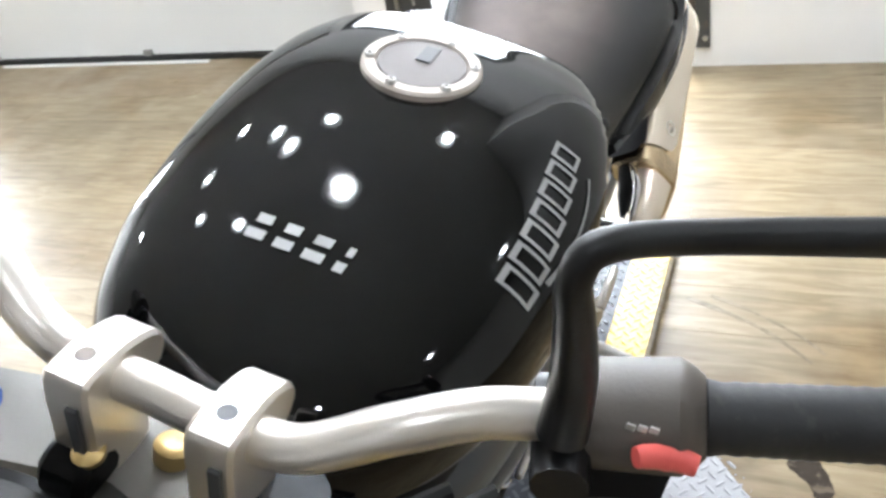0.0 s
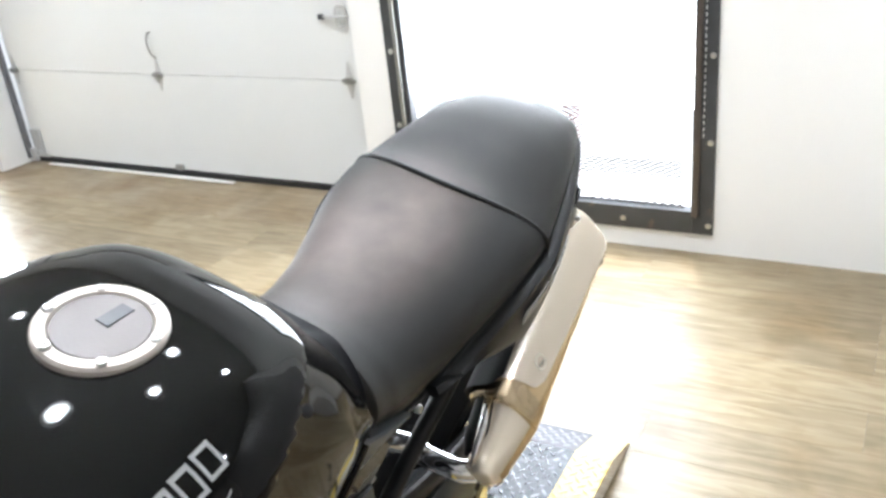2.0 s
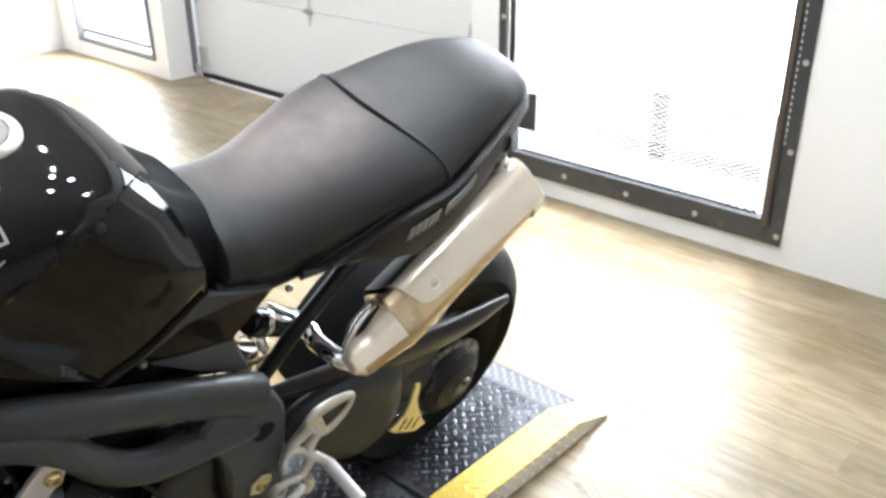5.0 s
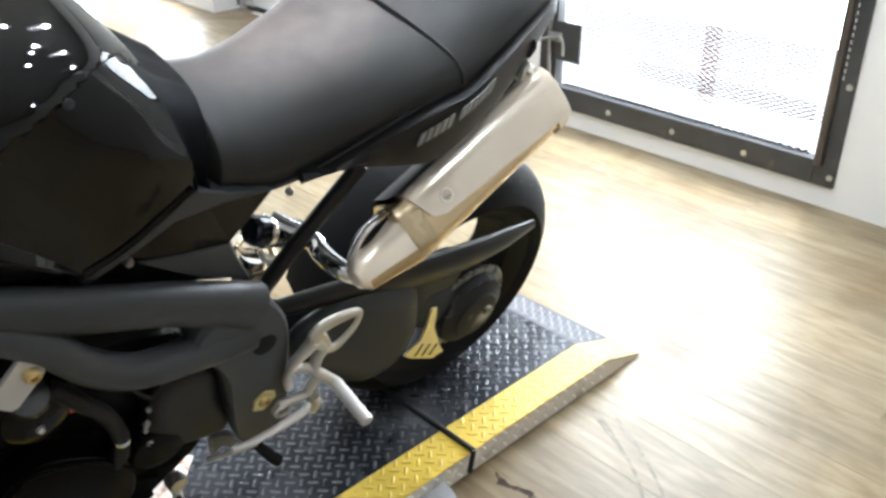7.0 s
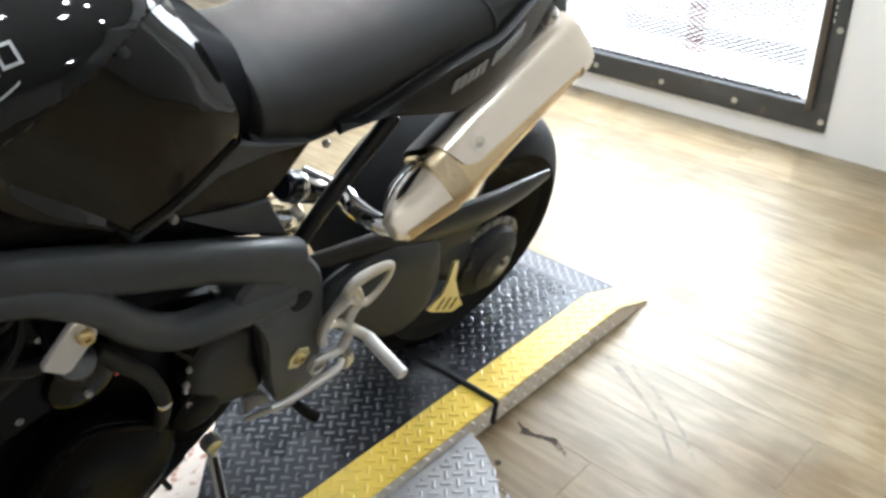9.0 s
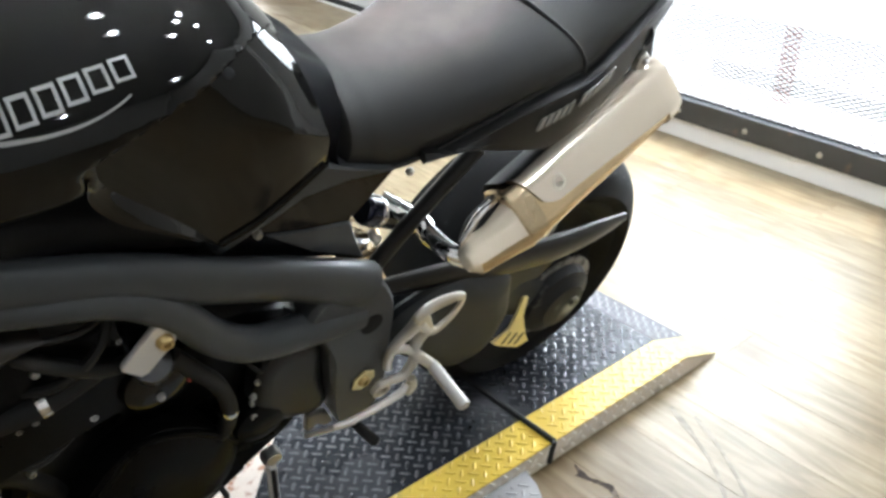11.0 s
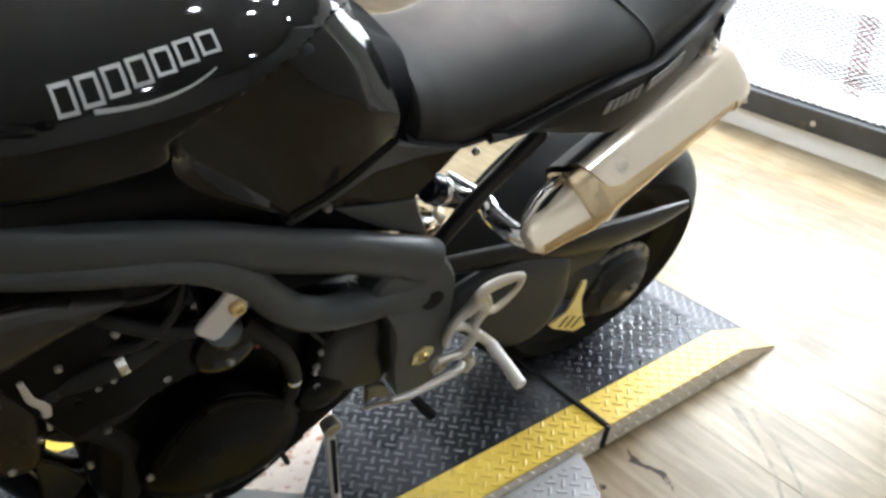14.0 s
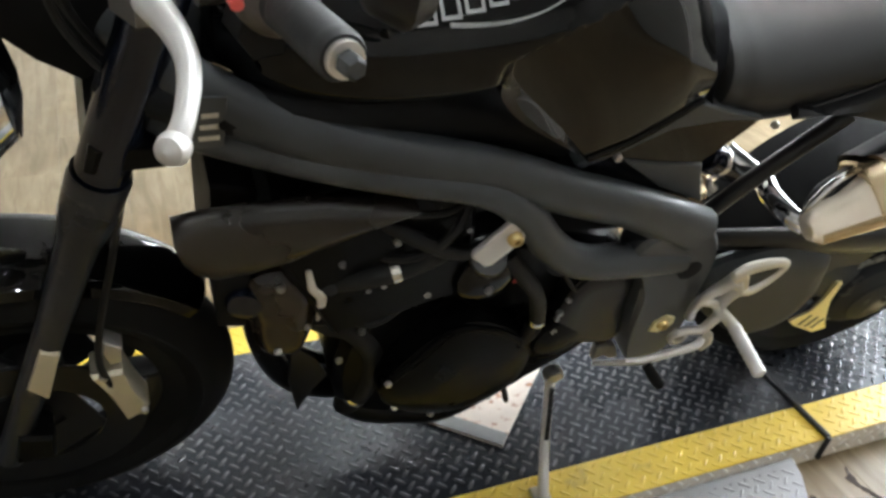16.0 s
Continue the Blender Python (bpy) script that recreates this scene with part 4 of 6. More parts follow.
for side in (1, -0.88):
    NP = 40
    top = [tank_point(y, panel_edge(y) + 0.006) for y in np.linspace(0.752, 0.515, 24)]
    top = spread([Vector((p.x * (0.985 - 0.085 * i / 23), p.y, p.z - 0.001)) for i, p in enumerate(top)], NP)
    rear = spread(glide([top[0], (0.115, 0.777, 1.030), (0.131, 0.794, 0.985), (0.143, 0.806, 0.942), (0.150, 0.808, 0.907)], 6), NP)
    low = spread(glide([rear[-1], (0.158, 0.769, 0.890), (0.164, 0.715, 0.862), (0.165, 0.663, 0.843)], 6), NP)
    fore = spread(glide([top[-1], (0.169, 0.529, 0.988), (0.166, 0.546, 0.964), (0.164, 0.577, 0.933), (0.163, 0.622, 0.888), low[-1]], 6), NP)
    rows = []
    for j in range(NP + 1):
        t, line = j / NP, []
        for i in range(NP + 1):
            s = i / NP
            c = (1 - t) * top[i] + t * low[i] + (1 - s) * rear[j] + s * fore[j] - ((1 - s) * (1 - t) * top[0] + s * (1 - t) * top[-1] + (1 - s) * t * low[0] + s * t * low[-1])
            fold = float(np.interp(s, (0, 0.2, 0.45, 0.6), (0.75, 0.60, 0.30, 0.12)))
            ridge = min(t / fold, (1 - t) / (1 - fold)) * float(np.interp(s, (0.25, 0.6), (0.016, 0.0)))
            line.append(Vector((side * (c.x + ridge + 0.004 * math.sin(math.pi * s) * math.sin(math.pi * t)), c.y, c.z)))
        rows.append(line)
    bm = loft(rows, closed=False)
    bmesh.ops.recalc_face_normals(bm, faces=bm.faces)
    bmesh.ops.solidify(bm, geom=bm.faces[:], thickness=0.004)
    shield = part("side_panel", bm, PANEL_BLACK, bike, "glossy black hollowed knee panel", 20)
    inner = spread(fore[4:], 24)
    outer = spread(glide([(0.186, 0.512, 1.003), (0.179, 0.516, 0.968), (0.177, 0.547, 0.929), (0.174, 0.597, 0.892), (0.166, 0.662, 0.842)], 6), 24)
    rings = [[Vector((side * p.x, p.y, p.z)) for p in (a, a * 0.4 + b * 0.6 + Vector((0.003, 0, 0)), b, b - Vector((0.03, 0, 0)), a - Vector((0.03, 0, 0)))] for a, b in zip(inner, outer)]
    part("panel_lip", loft(rings), GLOSS_BLACK, shield, "raised glossy lip along the panel's front")
    part("panel_rim", tube([(side * (c.x + 0.001), c.y, c.z) for c in low[::5]], 0.0045, 8, 2), GLOSS_BLACK, shield, "raised black lower rim")
    part("rim_screw", lathe([(0.006, 0), (0.006, 0.002), (0.003, 0.003)], (side * 0.161, 0.666, 1.074), (side * 0.7, 0, 0.6), 12), HUB, shield, "small dull screw in the panel's upper edge")
    lower = part("lower_side_panel", plate([(0.672, 0.803), (0.73, 0.828), (0.79, 0.858), (0.86, 0.862), (0.938, 0.848), (0.904, 0.806), (0.876, 0.776), (0.912, 0.690), (0.80, 0.735)], side * 0.10, side * 0.136, 0.004), GLOSS_BLACK, bike, "glossy black lower side cover")
    part("seat_support", plate([(0.816, 0.897), (0.86, 0.878), (0.93, 0.856), (0.86, 0.863), (0.79, 0.860), (0.73, 0.828), (0.672, 0.803), (0.664, 0.813), (0.722, 0.841), (0.776, 0.875)], side * 0.10, side * 0.146, 0.003), FRAME_GREY, bike, "dark grey strip below the seat nose")
    # A dark grey plate lies over the cover's lower half.
    part("cover_foot", plate([(0.741, 0.803), (0.80, 0.788), (0.874, 0.776), (0.884, 0.750), (0.909, 0.694), (0.822, 0.738)], side * 0.120, side * 0.140, 0.003), FRAME_GREY, lower, "dark grey plate over the side cover's lower half")
    put_bolts(BOLT_M, lower, [(side * 0.138, 0.728, 0.812)], turn=Matrix() if side > 0 else Matrix.Rotation(radians(180), 4, "Z"))
    part("air_duct", tube([(side * 0.07, 0.13, 0.95), (side * 0.10, 0.22, 0.925), (side * 0.116, 0.36, 0.917), (side * 0.112, 0.50, 0.895), (side * 0.105, 0.66, 0.83)], [0.02, 0.03, 0.034, 0.034, 0.03], 12, 5), MATT_BLACK, bike, "black duct under the tank")

# frame: two stacked tubes a side that meet in the pivot plate
for side in (1, -1):
    beam = part("frame_beam", tube([(side * 0.03, 0.15, 0.98), (side * 0.085, 0.20, 0.95), (side * 0.125, 0.30, 0.905), (side * 0.15, 0.42, 0.870), (side * 0.158, 0.54, 0.835), (side * 0.158, 0.66, 0.778), (side * 0.155, 0.78, 0.722), (side * 0.155, 0.90, 0.655)], [0.030, 0.036, 0.036, 0.037, 0.037, 0.037, 0.038, 0.045], 18, 6, flat=0.72), FRAME_GREY, bike, "dark grey upper frame tube")
    part("frame_tube", tube([(side * 0.03, 0.14, 0.89), (side * 0.085, 0.20, 0.885), (side * 0.13, 0.30, 0.870), (side * 0.162, 0.42, 0.849), (side * 0.172, 0.53, 0.820), (side * 0.172, 0.60, 0.763), (side * 0.170, 0.655, 0.688), (side * 0.168, 0.715, 0.638), (side * 0.165, 0.80, 0.616), (side * 0.16, 0.90, 0.60)], [0.022, 0.022, 0.021, 0.021, 0.0215, 0.023, 0.025, 0.026, 0.027, 0.027], 16, 6), FRAME_GREY, bike, "dark grey lower frame tube")
    pivot = part("pivot_plate", plate([(0.80, 0.640), (0.84, 0.685), (0.90, 0.690), (0.945, 0.64), (0.965, 0.58), (0.972, 0.50), (0.978, 0.42), (0.970, 0.345), (0.93, 0.325), (0.895, 0.335), (0.872, 0.42), (0.855, 0.52), (0.835, 0.575)], side * 0.125, side * 0.178, 0.008, 3), FRAME_GREY, bike, "dark grey swingarm pivot plate")
    # The plate is solid; a black disc paints the dark hole on it.
    part("pivot_cap", lathe([(0.020, 0.0), (0.020, 0.0012), (0.001, 0.0014)], (side * 0.178, 0.918, 0.580), (side, 0, 0), 24), MATT_BLACK, pivot, "flat black disc drawn as a dark hole")
    if side > 0:
        put_bolts(BOLT_L, pivot, [(0.179, 0.925, 0.440)])
        part("lug", plate([(0.905, 0.425), (0.925, 0.415), (0.948, 0.436), (0.945, 0.452), (0.925, 0.463), (0.906, 0.448)], 0.178, 0.182, 0.001), GOLD_PLATE, pivot, "brass coloured lug plate")
    part("subframe_tube", tube([(side * 0.128, 0.928, 0.628), (side * 0.13, 0.998, 0.724), (side * 0.135, 1.09, 0.838)], 0.0130, 12, 4), SATIN_BLACK, bike, "black diagonal subframe tube")

# engine
engine = part("crankcase", plate([(0.40, 0.30), (0.43, 0.22), (0.52, 0.17), (0.68, 0.15), (0.80, 0.22), (0.90, 0.33), (0.90, 0.48), (0.82, 0.58), (0.62, 0.62), (0.48, 0.56), (0.41, 0.44)], -0.135, 0.105, 0.015, 2), ENGINE_BLACK, bike, "black engine crankcase")
part("cylinder_block", plate([(0.38, 0.50), (0.58, 0.56), (0.55, 0.78), (0.50, 0.86), (0.30, 0.80), (0.28, 0.72)], -0.16, 0.135, 0.012), ENGINE_BLACK, engine, "black cylinder block")
part("cam_cover", plate([(0.28, 0.78), (0.40, 0.82), (0.52, 0.855), (0.50, 0.90), (0.38, 0.89), (0.27, 0.84)], -0.15, 0.125, 0.014), ENGINE_BLACK, engine, "black cam cover")
stator = part("alternator_cover", plate([(0.462, 0.355), (0.475, 0.30), (0.53, 0.255), (0.60, 0.235), (0.675, 0.26), (0.715, 0.32), (0.71, 0.40), (0.665, 0.452), (0.60, 0.495), (0.55, 0.485), (0.50, 0.43)], 0.095, 0.158, 0.010, 3, dome=0.018), ENGINE_BLACK, bike, "black rounded alternator cover")
put_bolts(BOLT_M, stator, [(0.152, y, z) for y, z in ((0.470, 0.373), (0.513, 0.400), (0.546, 0.438), (0.581, 0.446), (0.676, 0.418), (0.682, 0.375), (0.690, 0.318), (0.66, 0.262), (0.56, 0.245), (0.49, 0.295))])
part("cover_rib", tube([(0.150, 0.47, 0.36), (0.155, 0.51, 0.43), (0.155, 0.56, 0.492), (0.155, 0.62, 0.478), (0.155, 0.67, 0.44), (0.150, 0.712, 0.38)], 0.006, 8, 4), ENGINE_BLACK, stator, "cast rim of the cover")
part("water_pump", lathe([(0.046, 0), (0.050, 0.03), (0.044, 0.045), (0.025, 0.052), (0.008, 0.053)], (0.105, 0.76, 0.40), (1, 0, 0), 24), ENGINE_BLACK, bike, "black round pump cover")
sprocket = part("sprocket_cover", plate([(0.745, 0.43), (0.77, 0.385), (0.85, 0.355), (0.885, 0.37), (0.865, 0.47), (0.85, 0.545), (0.79, 0.56), (0.75, 0.53)], 0.105, 0.148, 0.008, 3, dome=0.006), SATIN_BLACK, bike, "dark rounded sprocket cover")
put_bolts(BOLT_M, sprocket, [(0.147, 0.738, 0.48), (0.147, 0.742, 0.43), (0.147, 0.80, 0.575), (0.147, 0.895, 0.36)])
knob = part("thermostat_housing", lathe([(0.050, 0), (0.053, 0.022), (0.048, 0.040), (0.034, 0.050), (0.015, 0.053), (0.003, 0.053)], (0.105, 0.592, 0.596), (1, 0.06, 0.1), 28), GLOSS_BLACK, bike, "round glossy black housing")
part("housing_cap", lathe([(0.030, 0), (0.031, 0.010), (0.026, 0.019), (0.012, 0.023), (0.003, 0.023)], (0.130, 0.589, 0.630), (0.6, -0.1, 0.8), 24), CAP_GREY, knob, "polished dark grey cap")
put_bolts(BOLT_M, knob, [(0.158, 0.590, 0.592)])
part("red_mark", box(0.148, 0.152, 0.632, 0.644, 0.586, 0.591, 0.001), RED_SWITCH, knob, "small red mark")
mount = part("engine_mount", plate([(0.569, 0.768), (0.576, 0.769), (0.598, 0.742), (0.598, 0.734), (0.562, 0.690), (0.553, 0.689), (0.531, 0.712), (0.531, 0.720)], 0.182, 0.190, 0.002), LEVER, bike, "bright alloy engine mounting strap")
put_bolts(BOLT_L, mount, [(0.190, 0.582, 0.743)])
for y, z, x in ((0.4835, 0.644, 0.130), (0.511, 0.568, 0.130), (0.43, 0.47, 0.11), (0.45, 0.70, 0.134), (0.40, 0.40, 0.11), (0.86, 0.60, 0.12), (0.40, 0.76, 0.134)):
    put_bolts(BOLT_M, engine, [(x, y, z)])
part("coolant_pipe", tube([(0.10, 0.34, 0.60), (0.130, 0.40, 0.628), (0.138, 0.46, 0.645), (0.12, 0.55, 0.66)], 0.017, 12, 5), HOSE, engine, "black coolant hose")
for y, z in ((0.452, 0.644),):
    part("hose_clip", lathe([(0.0195, -0.006), (0.0205, 0), (0.0195, 0.006)], (0.137, y, z), (0, 1, 0.25), 20), CHROME, engine, "bright hose clip")
part("lower_hose", tube([(0.06, 0.33, 0.53), (0.082, 0.372, 0.483), (0.09, 0.424, 0.450), (0.09, 0.461, 0.371), (0.09, 0.456, 0.275), (0.085, 0.432, 0.215)], 0.023, 14, 6), HOSE, bike, "thick black lower coolant hose")
part("sump_pipe", tube([(0.085, 0.425, 0.220), (0.088, 0.465, 0.182), (0.09, 0.527, 0.152), (0.085, 0.631, 0.118), (0.05, 0.78, 0.14)], [0.021, 0.022, 0.022, 0.022, 0.022], 14, 5), ENGINE_BLACK, bike, "black pipe below the sump")
for k, x in enumerate((-0.09, 0.0, 0.075)):
    part("exhaust_header", tube([(x, 0.33, 0.70), (x, 0.285, 0.62), (x * 0.9, 0.285, 0.46), (x * 0.6, 0.320, 0.30), (x * 0.35, 0.375, 0.20), (x * 0.3, 0.47, 0.155), (x * 0.3, 0.62, 0.145)], 0.021, 12, 5), ENGINE_BLACK, bike, "black exhaust header pipe")
part("hose_clip", lathe([(0.025, -0.006), (0.026, 0), (0.025, 0.006)], (0.0875, 0.444, 0.245), (-0.1, -0.35, -0.9), 20), CHROME, bike, "bright hose clip")
part("drain_stub", tube([(0.150, 0.688, 0.278), (0.151, 0.697, 0.252), (0.150, 0.706, 0.224)], 0.005, 8, 2), HOSE, engine, "short black drain stub")
part("wiring_loom", tube([(0.14, 0.66, 0.66), (0.15, 0.69, 0.60), (0.15, 0.74, 0.585), (0.14, 0.80, 0.62)], 0.004, 8, 5), HOSE, bike, "thin black wiring")
part("vacuum_hose", tube([(0.12, 0.42, 0.66), (0.15, 0.47, 0.68), (0.15, 0.52, 0.72), (0.12, 0.55, 0.77)], 0.007, 8, 5), HOSE, bike, "thin black hose")
part("loop_hose", tube([(0.14, 0.615, 0.640), (0.15, 0.645, 0.600), (0.152, 0.677, 0.551), (0.152, 0.697, 0.486), (0.150, 0.692, 0.430), (0.14, 0.665, 0.415)], 0.013, 12, 5), HOSE, bike, "black looped hose beside the housing")
part("hose_clip", lathe([(0.0145, -0.005), (0.0155, 0), (0.0145, 0.005)], (0.152, 0.6975, 0.478), (0, 0, 1), 18), CHROME, bike, "bright hose clip")
part("earth_wire", tube([(0.150, 0.660, 0.650), (0.155, 0.693, 0.620), (0.158, 0.735, 0.556), (0.156, 0.748, 0.552), (0.152, 0.772, 0.578), (0.145, 0.790, 0.600)], 0.0035, 8, 5), HOSE, bike, "thin black looped wire")
part("cable_clip", box(0.146, 0.156, 0.810, 0.828, 0.556, 0.572, 0.003), BOLT, bike, "bright cable clip")
put_bolts(BOLT_S, bike, [(0.135, 0.441, 0.612), (0.130, 0.422, 0.600), (0.152, 0.74, 0.52), (0.150, 0.735, 0.47), (0.13, 0.55, 0.70), (0.135, 0.38, 0.67), (0.12, 0.345, 0.52)])
part("throttle_body", plate([(0.52, 0.70), (0.62, 0.72), (0.66, 0.80), (0.56, 0.83), (0.50, 0.80)], -0.12, 0.12, 0.01), ENGINE_BLACK, bike, "black throttle body")
part("battery_box", plate([(0.66, 0.62), (0.84, 0.60), (0.86, 0.74), (0.78, 0.86), (0.66, 0.88)], -0.10, 0.10, 0.01), MATT_BLACK, bike, "black box under the seat")

# radiator with its scoop, and the overflow bottle
part("radiator", plate([(0.225, 0.53), (0.262, 0.52), (0.280, 0.79), (0.225, 0.81)], -0.12, 0.105, 0.004), MATT_BLACK, bike, "black radiator")
for side in (1, -1):
    rings = []
    for y in (0.178, 0.186, 0.198, 0.22, 0.26, 0.30, 0.345, 0.38, 0.41, 0.44, 0.456):
        hi = float(np.interp(y, (0.178, 0.19, 0.21, 0.26, 0.345, 0.41, 0.456), (0.800, 0.812, 0.816, 0.818, 0.814, 0.805, 0.794)))
        lo = float(np.interp(y, (0.178, 0.186, 0.205, 0.23, 0.28, 0.345, 0.41, 0.456), (0.778, 0.742, 0.706, 0.699, 0.706, 0.733, 0.764, 0.790)))
        rings.append([Vector((side * (0.150 + 0.024 * math.cos(a)), y, (hi + lo) / 2 + (hi - lo) / 2 * math.sin(a))) for a in np.linspace(0, 2 * math.pi, 20, endpoint=False)])
    part("radiator_scoop", loft(rings), SCOOP, bike, "worn dark brown tapered radiator scoop")
bottle = part("overflow_bottle", plate([(0.262, 0.60), (0.270, 0.51), (0.287, 0.452), (0.32, 0.440), (0.345, 0.455), (0.358, 0.54), (0.352, 0.60), (0.32, 0.632), (0.28, 0.632)], 0.07, 0.118, 0.012, 3, dome=0.006), BROWN_PLASTIC, bike, "dark brown plastic overflow bottle")
put_bolts(BOLT_M, bottle, [(0.120, 0.303, 0.474), (0.120, 0.305, 0.620)])
# Pale strip added where the floor shows through beside the bottle.
part("wire_clip", tube([(0.137, 0.336, 0.668), (0.137, 0.340, 0.644), (0.137, 0.344, 0.626), (0.137, 0.356, 0.607), (0.137, 0.357, 0.586)], [0.004, 0.005, 0.006, 0.007, 0.006], 8, 4, flat=0.5), LEVER, bike, "pale bent strip standing for floor seen beside the bottle")
part("hose_fitting", lathe([(0.004, -0.010), (0.013, -0.008), (0.0145, 0.0), (0.012, 0.006), (0.004, 0.008)], (0.130, 0.368, 0.620), (1, -0.1, 0.4), 20), HUB, bike, "dusty round dark hose fitting")
# Pale box added for the brightness seen through a small gap.
part("wire_clip", box(0.118, 0.122, 0.356, 0.362, 0.531, 0.549, 0.001), LEVER, bike, "small pale box standing for a see-through gap")
part("bracket", plate([(0.336, 0.400), (0.374, 0.350), (0.399, 0.290), (0.376, 0.252), (0.351, 0.192), (0.334, 0.290)], 0.062, 0.070, 0.002), SATIN_BLACK, bike, "black bent bracket below the bottle")
part("oil_line", tube([(0.10, 0.36, 0.50), (0.12, 0.40, 0.52), (0.13, 0.44, 0.515), (0.11, 0.50, 0.53)], 0.008, 8, 5), HOSE, engine, "thin black oil line")
part("breather_hose", tube([(0.10, 0.40, 0.74), (0.145, 0.46, 0.72), (0.15, 0.52, 0.68), (0.14, 0.57, 0.66)], 0.011, 10, 5), HOSE, engine, "black breather hose")
part("spark_lead", tube([(0.09, 0.36, 0.80), (0.14, 0.42, 0.775), (0.15, 0.50, 0.76), (0.13, 0.56, 0.78)], 0.005, 8, 5), HOSE, engine, "black ignition lead")
part("horn", lathe([(0.02, 0), (0.026, 0.010), (0.022, 0.02), (0.006, 0.024)], (0.10, 0.262, 0.585), (1, -0.2, 0.1), 20), FORK_DARK, bike, "small dark round horn")

# silencer and its link pipe
SA, SB = Vector((0.1972, 1.1523, 0.7422)), Vector((0.1540, 1.4298, 0.8477))
HALF_A, HALF_B = 0.040, 0.055
axis = (SB - SA).normalized()
TILTED = radians(41.9)


def oval(at, ra, rb, n=36, d=axis, square=2.0, tilt=0.0):
    """A ring round the line d: an ellipse, or squarer with flat sides."""
    a = Vector((1, 0, 0))
    a = (a - d * a.dot(d)).normalized()
    b, out = d.cross(a), []
    a, b = a * math.cos(tilt) - b * math.sin(tilt), a * math.sin(tilt) + b * math.cos(tilt)
    for k in range(n):
        c, s = math.cos(2 * math.pi * k / n), math.sin(2 * math.pi * k / n)
        r = 1 / (abs(c) ** square + abs(s) ** square) ** (1 / square)
        out.append(at + r * (ra * c * a + rb * s * b))
    return out


silencer = part("silencer", loft([oval(SA + axis * h, HALF_A * a, HALF_B * a, square=3.4, tilt=TILTED) for h, a in ((0, 0.90), (0.006, 0.97), (0.22, 0.97), (0.318, 0.97))]), STEEL_PALE, bike, "warm polished steel silencer with a flat oval section")
part("end_cap", loft([oval(SA + axis * h, HALF_A * a, HALF_B * a, square=3.4, tilt=TILTED) for h, a in ((0.312, 1.035), (0.336, 1.025), (0.350, 0.95), (0.355, 0.80), (0.345, 0.45))]), POLISHED, silencer, "polished end cap")
part("clamp_band", loft([oval(SA + axis * h, HALF_A * a, HALF_B * a, square=3.2, tilt=TILTED) for h, a in ((-0.026, 0.91), (-0.022, 0.98), (0.000, 1.0), (0.012, 1.0), (0.014, 0.94))]), STEEL_GOLD, silencer, "heat tinted clamp band")
side_a = (Vector((1, 0, 0)) - axis * axis.x).normalized()
side_b = axis.cross(side_a)
side_a, side_b = side_a * math.cos(TILTED) - side_b * math.sin(TILTED), side_a * math.sin(TILTED) + side_b * math.cos(TILTED)


def wrap(lo, hi, hi_end, front, front_lean, back, grow, thick):
    """A sheet bent round the silencer between two angles, from its front edge to its back edge."""
    bm, rows = bmesh.new(), []
    for i in range(19):
        line = []
        for k in range(17):
            f = k / 16
            ang = radians(lo + (hi + (hi_end - hi) * i / 18 - lo) * f)
            c, s = math.cos(ang), math.sin(ang)
            r = 1 / (abs(c) ** 3.4 + abs(s) ** 3.4) ** (1 / 3.4)
            h0 = front + front_lean * f + 0.020 * max(0.0, (f - 0.8) / 0.2) ** 2
            h = h0 + (back - h0) * i / 18
            line.append(bm.verts.new(SA + axis * h + r * ((HALF_A + grow) * c * side_a + (HALF_B + grow) * s * side_b)))
        rows.append(line)
    for r0, r1 in zip(rows, rows[1:]):
        for k in range(16):
            bm.faces.new((r0[k], r0[k + 1], r1[k + 1], r1[k]))
    bmesh.ops.solidify(bm, geom=bm.faces[:], thickness=thick)
    return bm


part("outer_skin", wrap(-68, 16, 36, -0.004, 0.030, 0.316, 0.002, 0.0016), POLISHED, silencer, "polished outer skin plate")
part("top_shield", wrap(-150, -50, -62, -0.016, 0.0, 0.312, 0.006, 0.004), MATT_BLACK, silencer, "black heat shield along the top")
hang = part("hanger_bracket", plate([(1.377, 0.918), (1.379, 0.940), (1.390, 0.950), (1.402, 0.940), (1.398, 0.916)], 0.144, 0.158, 0.003), ALLOY, bike, "cast silencer hanger")
put_bolts(BOLT_S, hang, [(0.158, 1.389, 0.935)])
part("lead", tube([(0.148, 1.390, 0.955), (0.146, 1.402, 0.972), (0.136, 1.398, 0.984), (0.122, 1.408, 0.990)], 0.0035, 8, 5), HOSE, hang, "thin black lead")
badge = part("badge", lathe([(0.0085, 0.0), (0.0090, 0.0012), (0.0118, 0.0012), (0.0122, 0.0)], SA + axis * 0.062 + side_a * 0.0412 - side_b * 0.006, side_a, 28), ALLOY, silencer, "flat stamped metal ring")
for k in (-1, 1):
    part("badge_mark", tube([SA + axis * (0.062 + 0.003 * k - 0.005) + side_a * 0.0418 - side_b * 0.006, SA + axis * (0.062 + 0.003 * k + 0.004) + side_a * 0.0418 - side_b * 0.001], 0.0012, 6, 1), STEEL_DARK, badge, "dark stroke inside the ring")
C0, C1 = Vector((0.224, 1.034, 0.704)), SA - axis * 0.018 + Vector((0.0066, 0.0035, -0.0066))
cone_d = (C1 - C0).normalized()
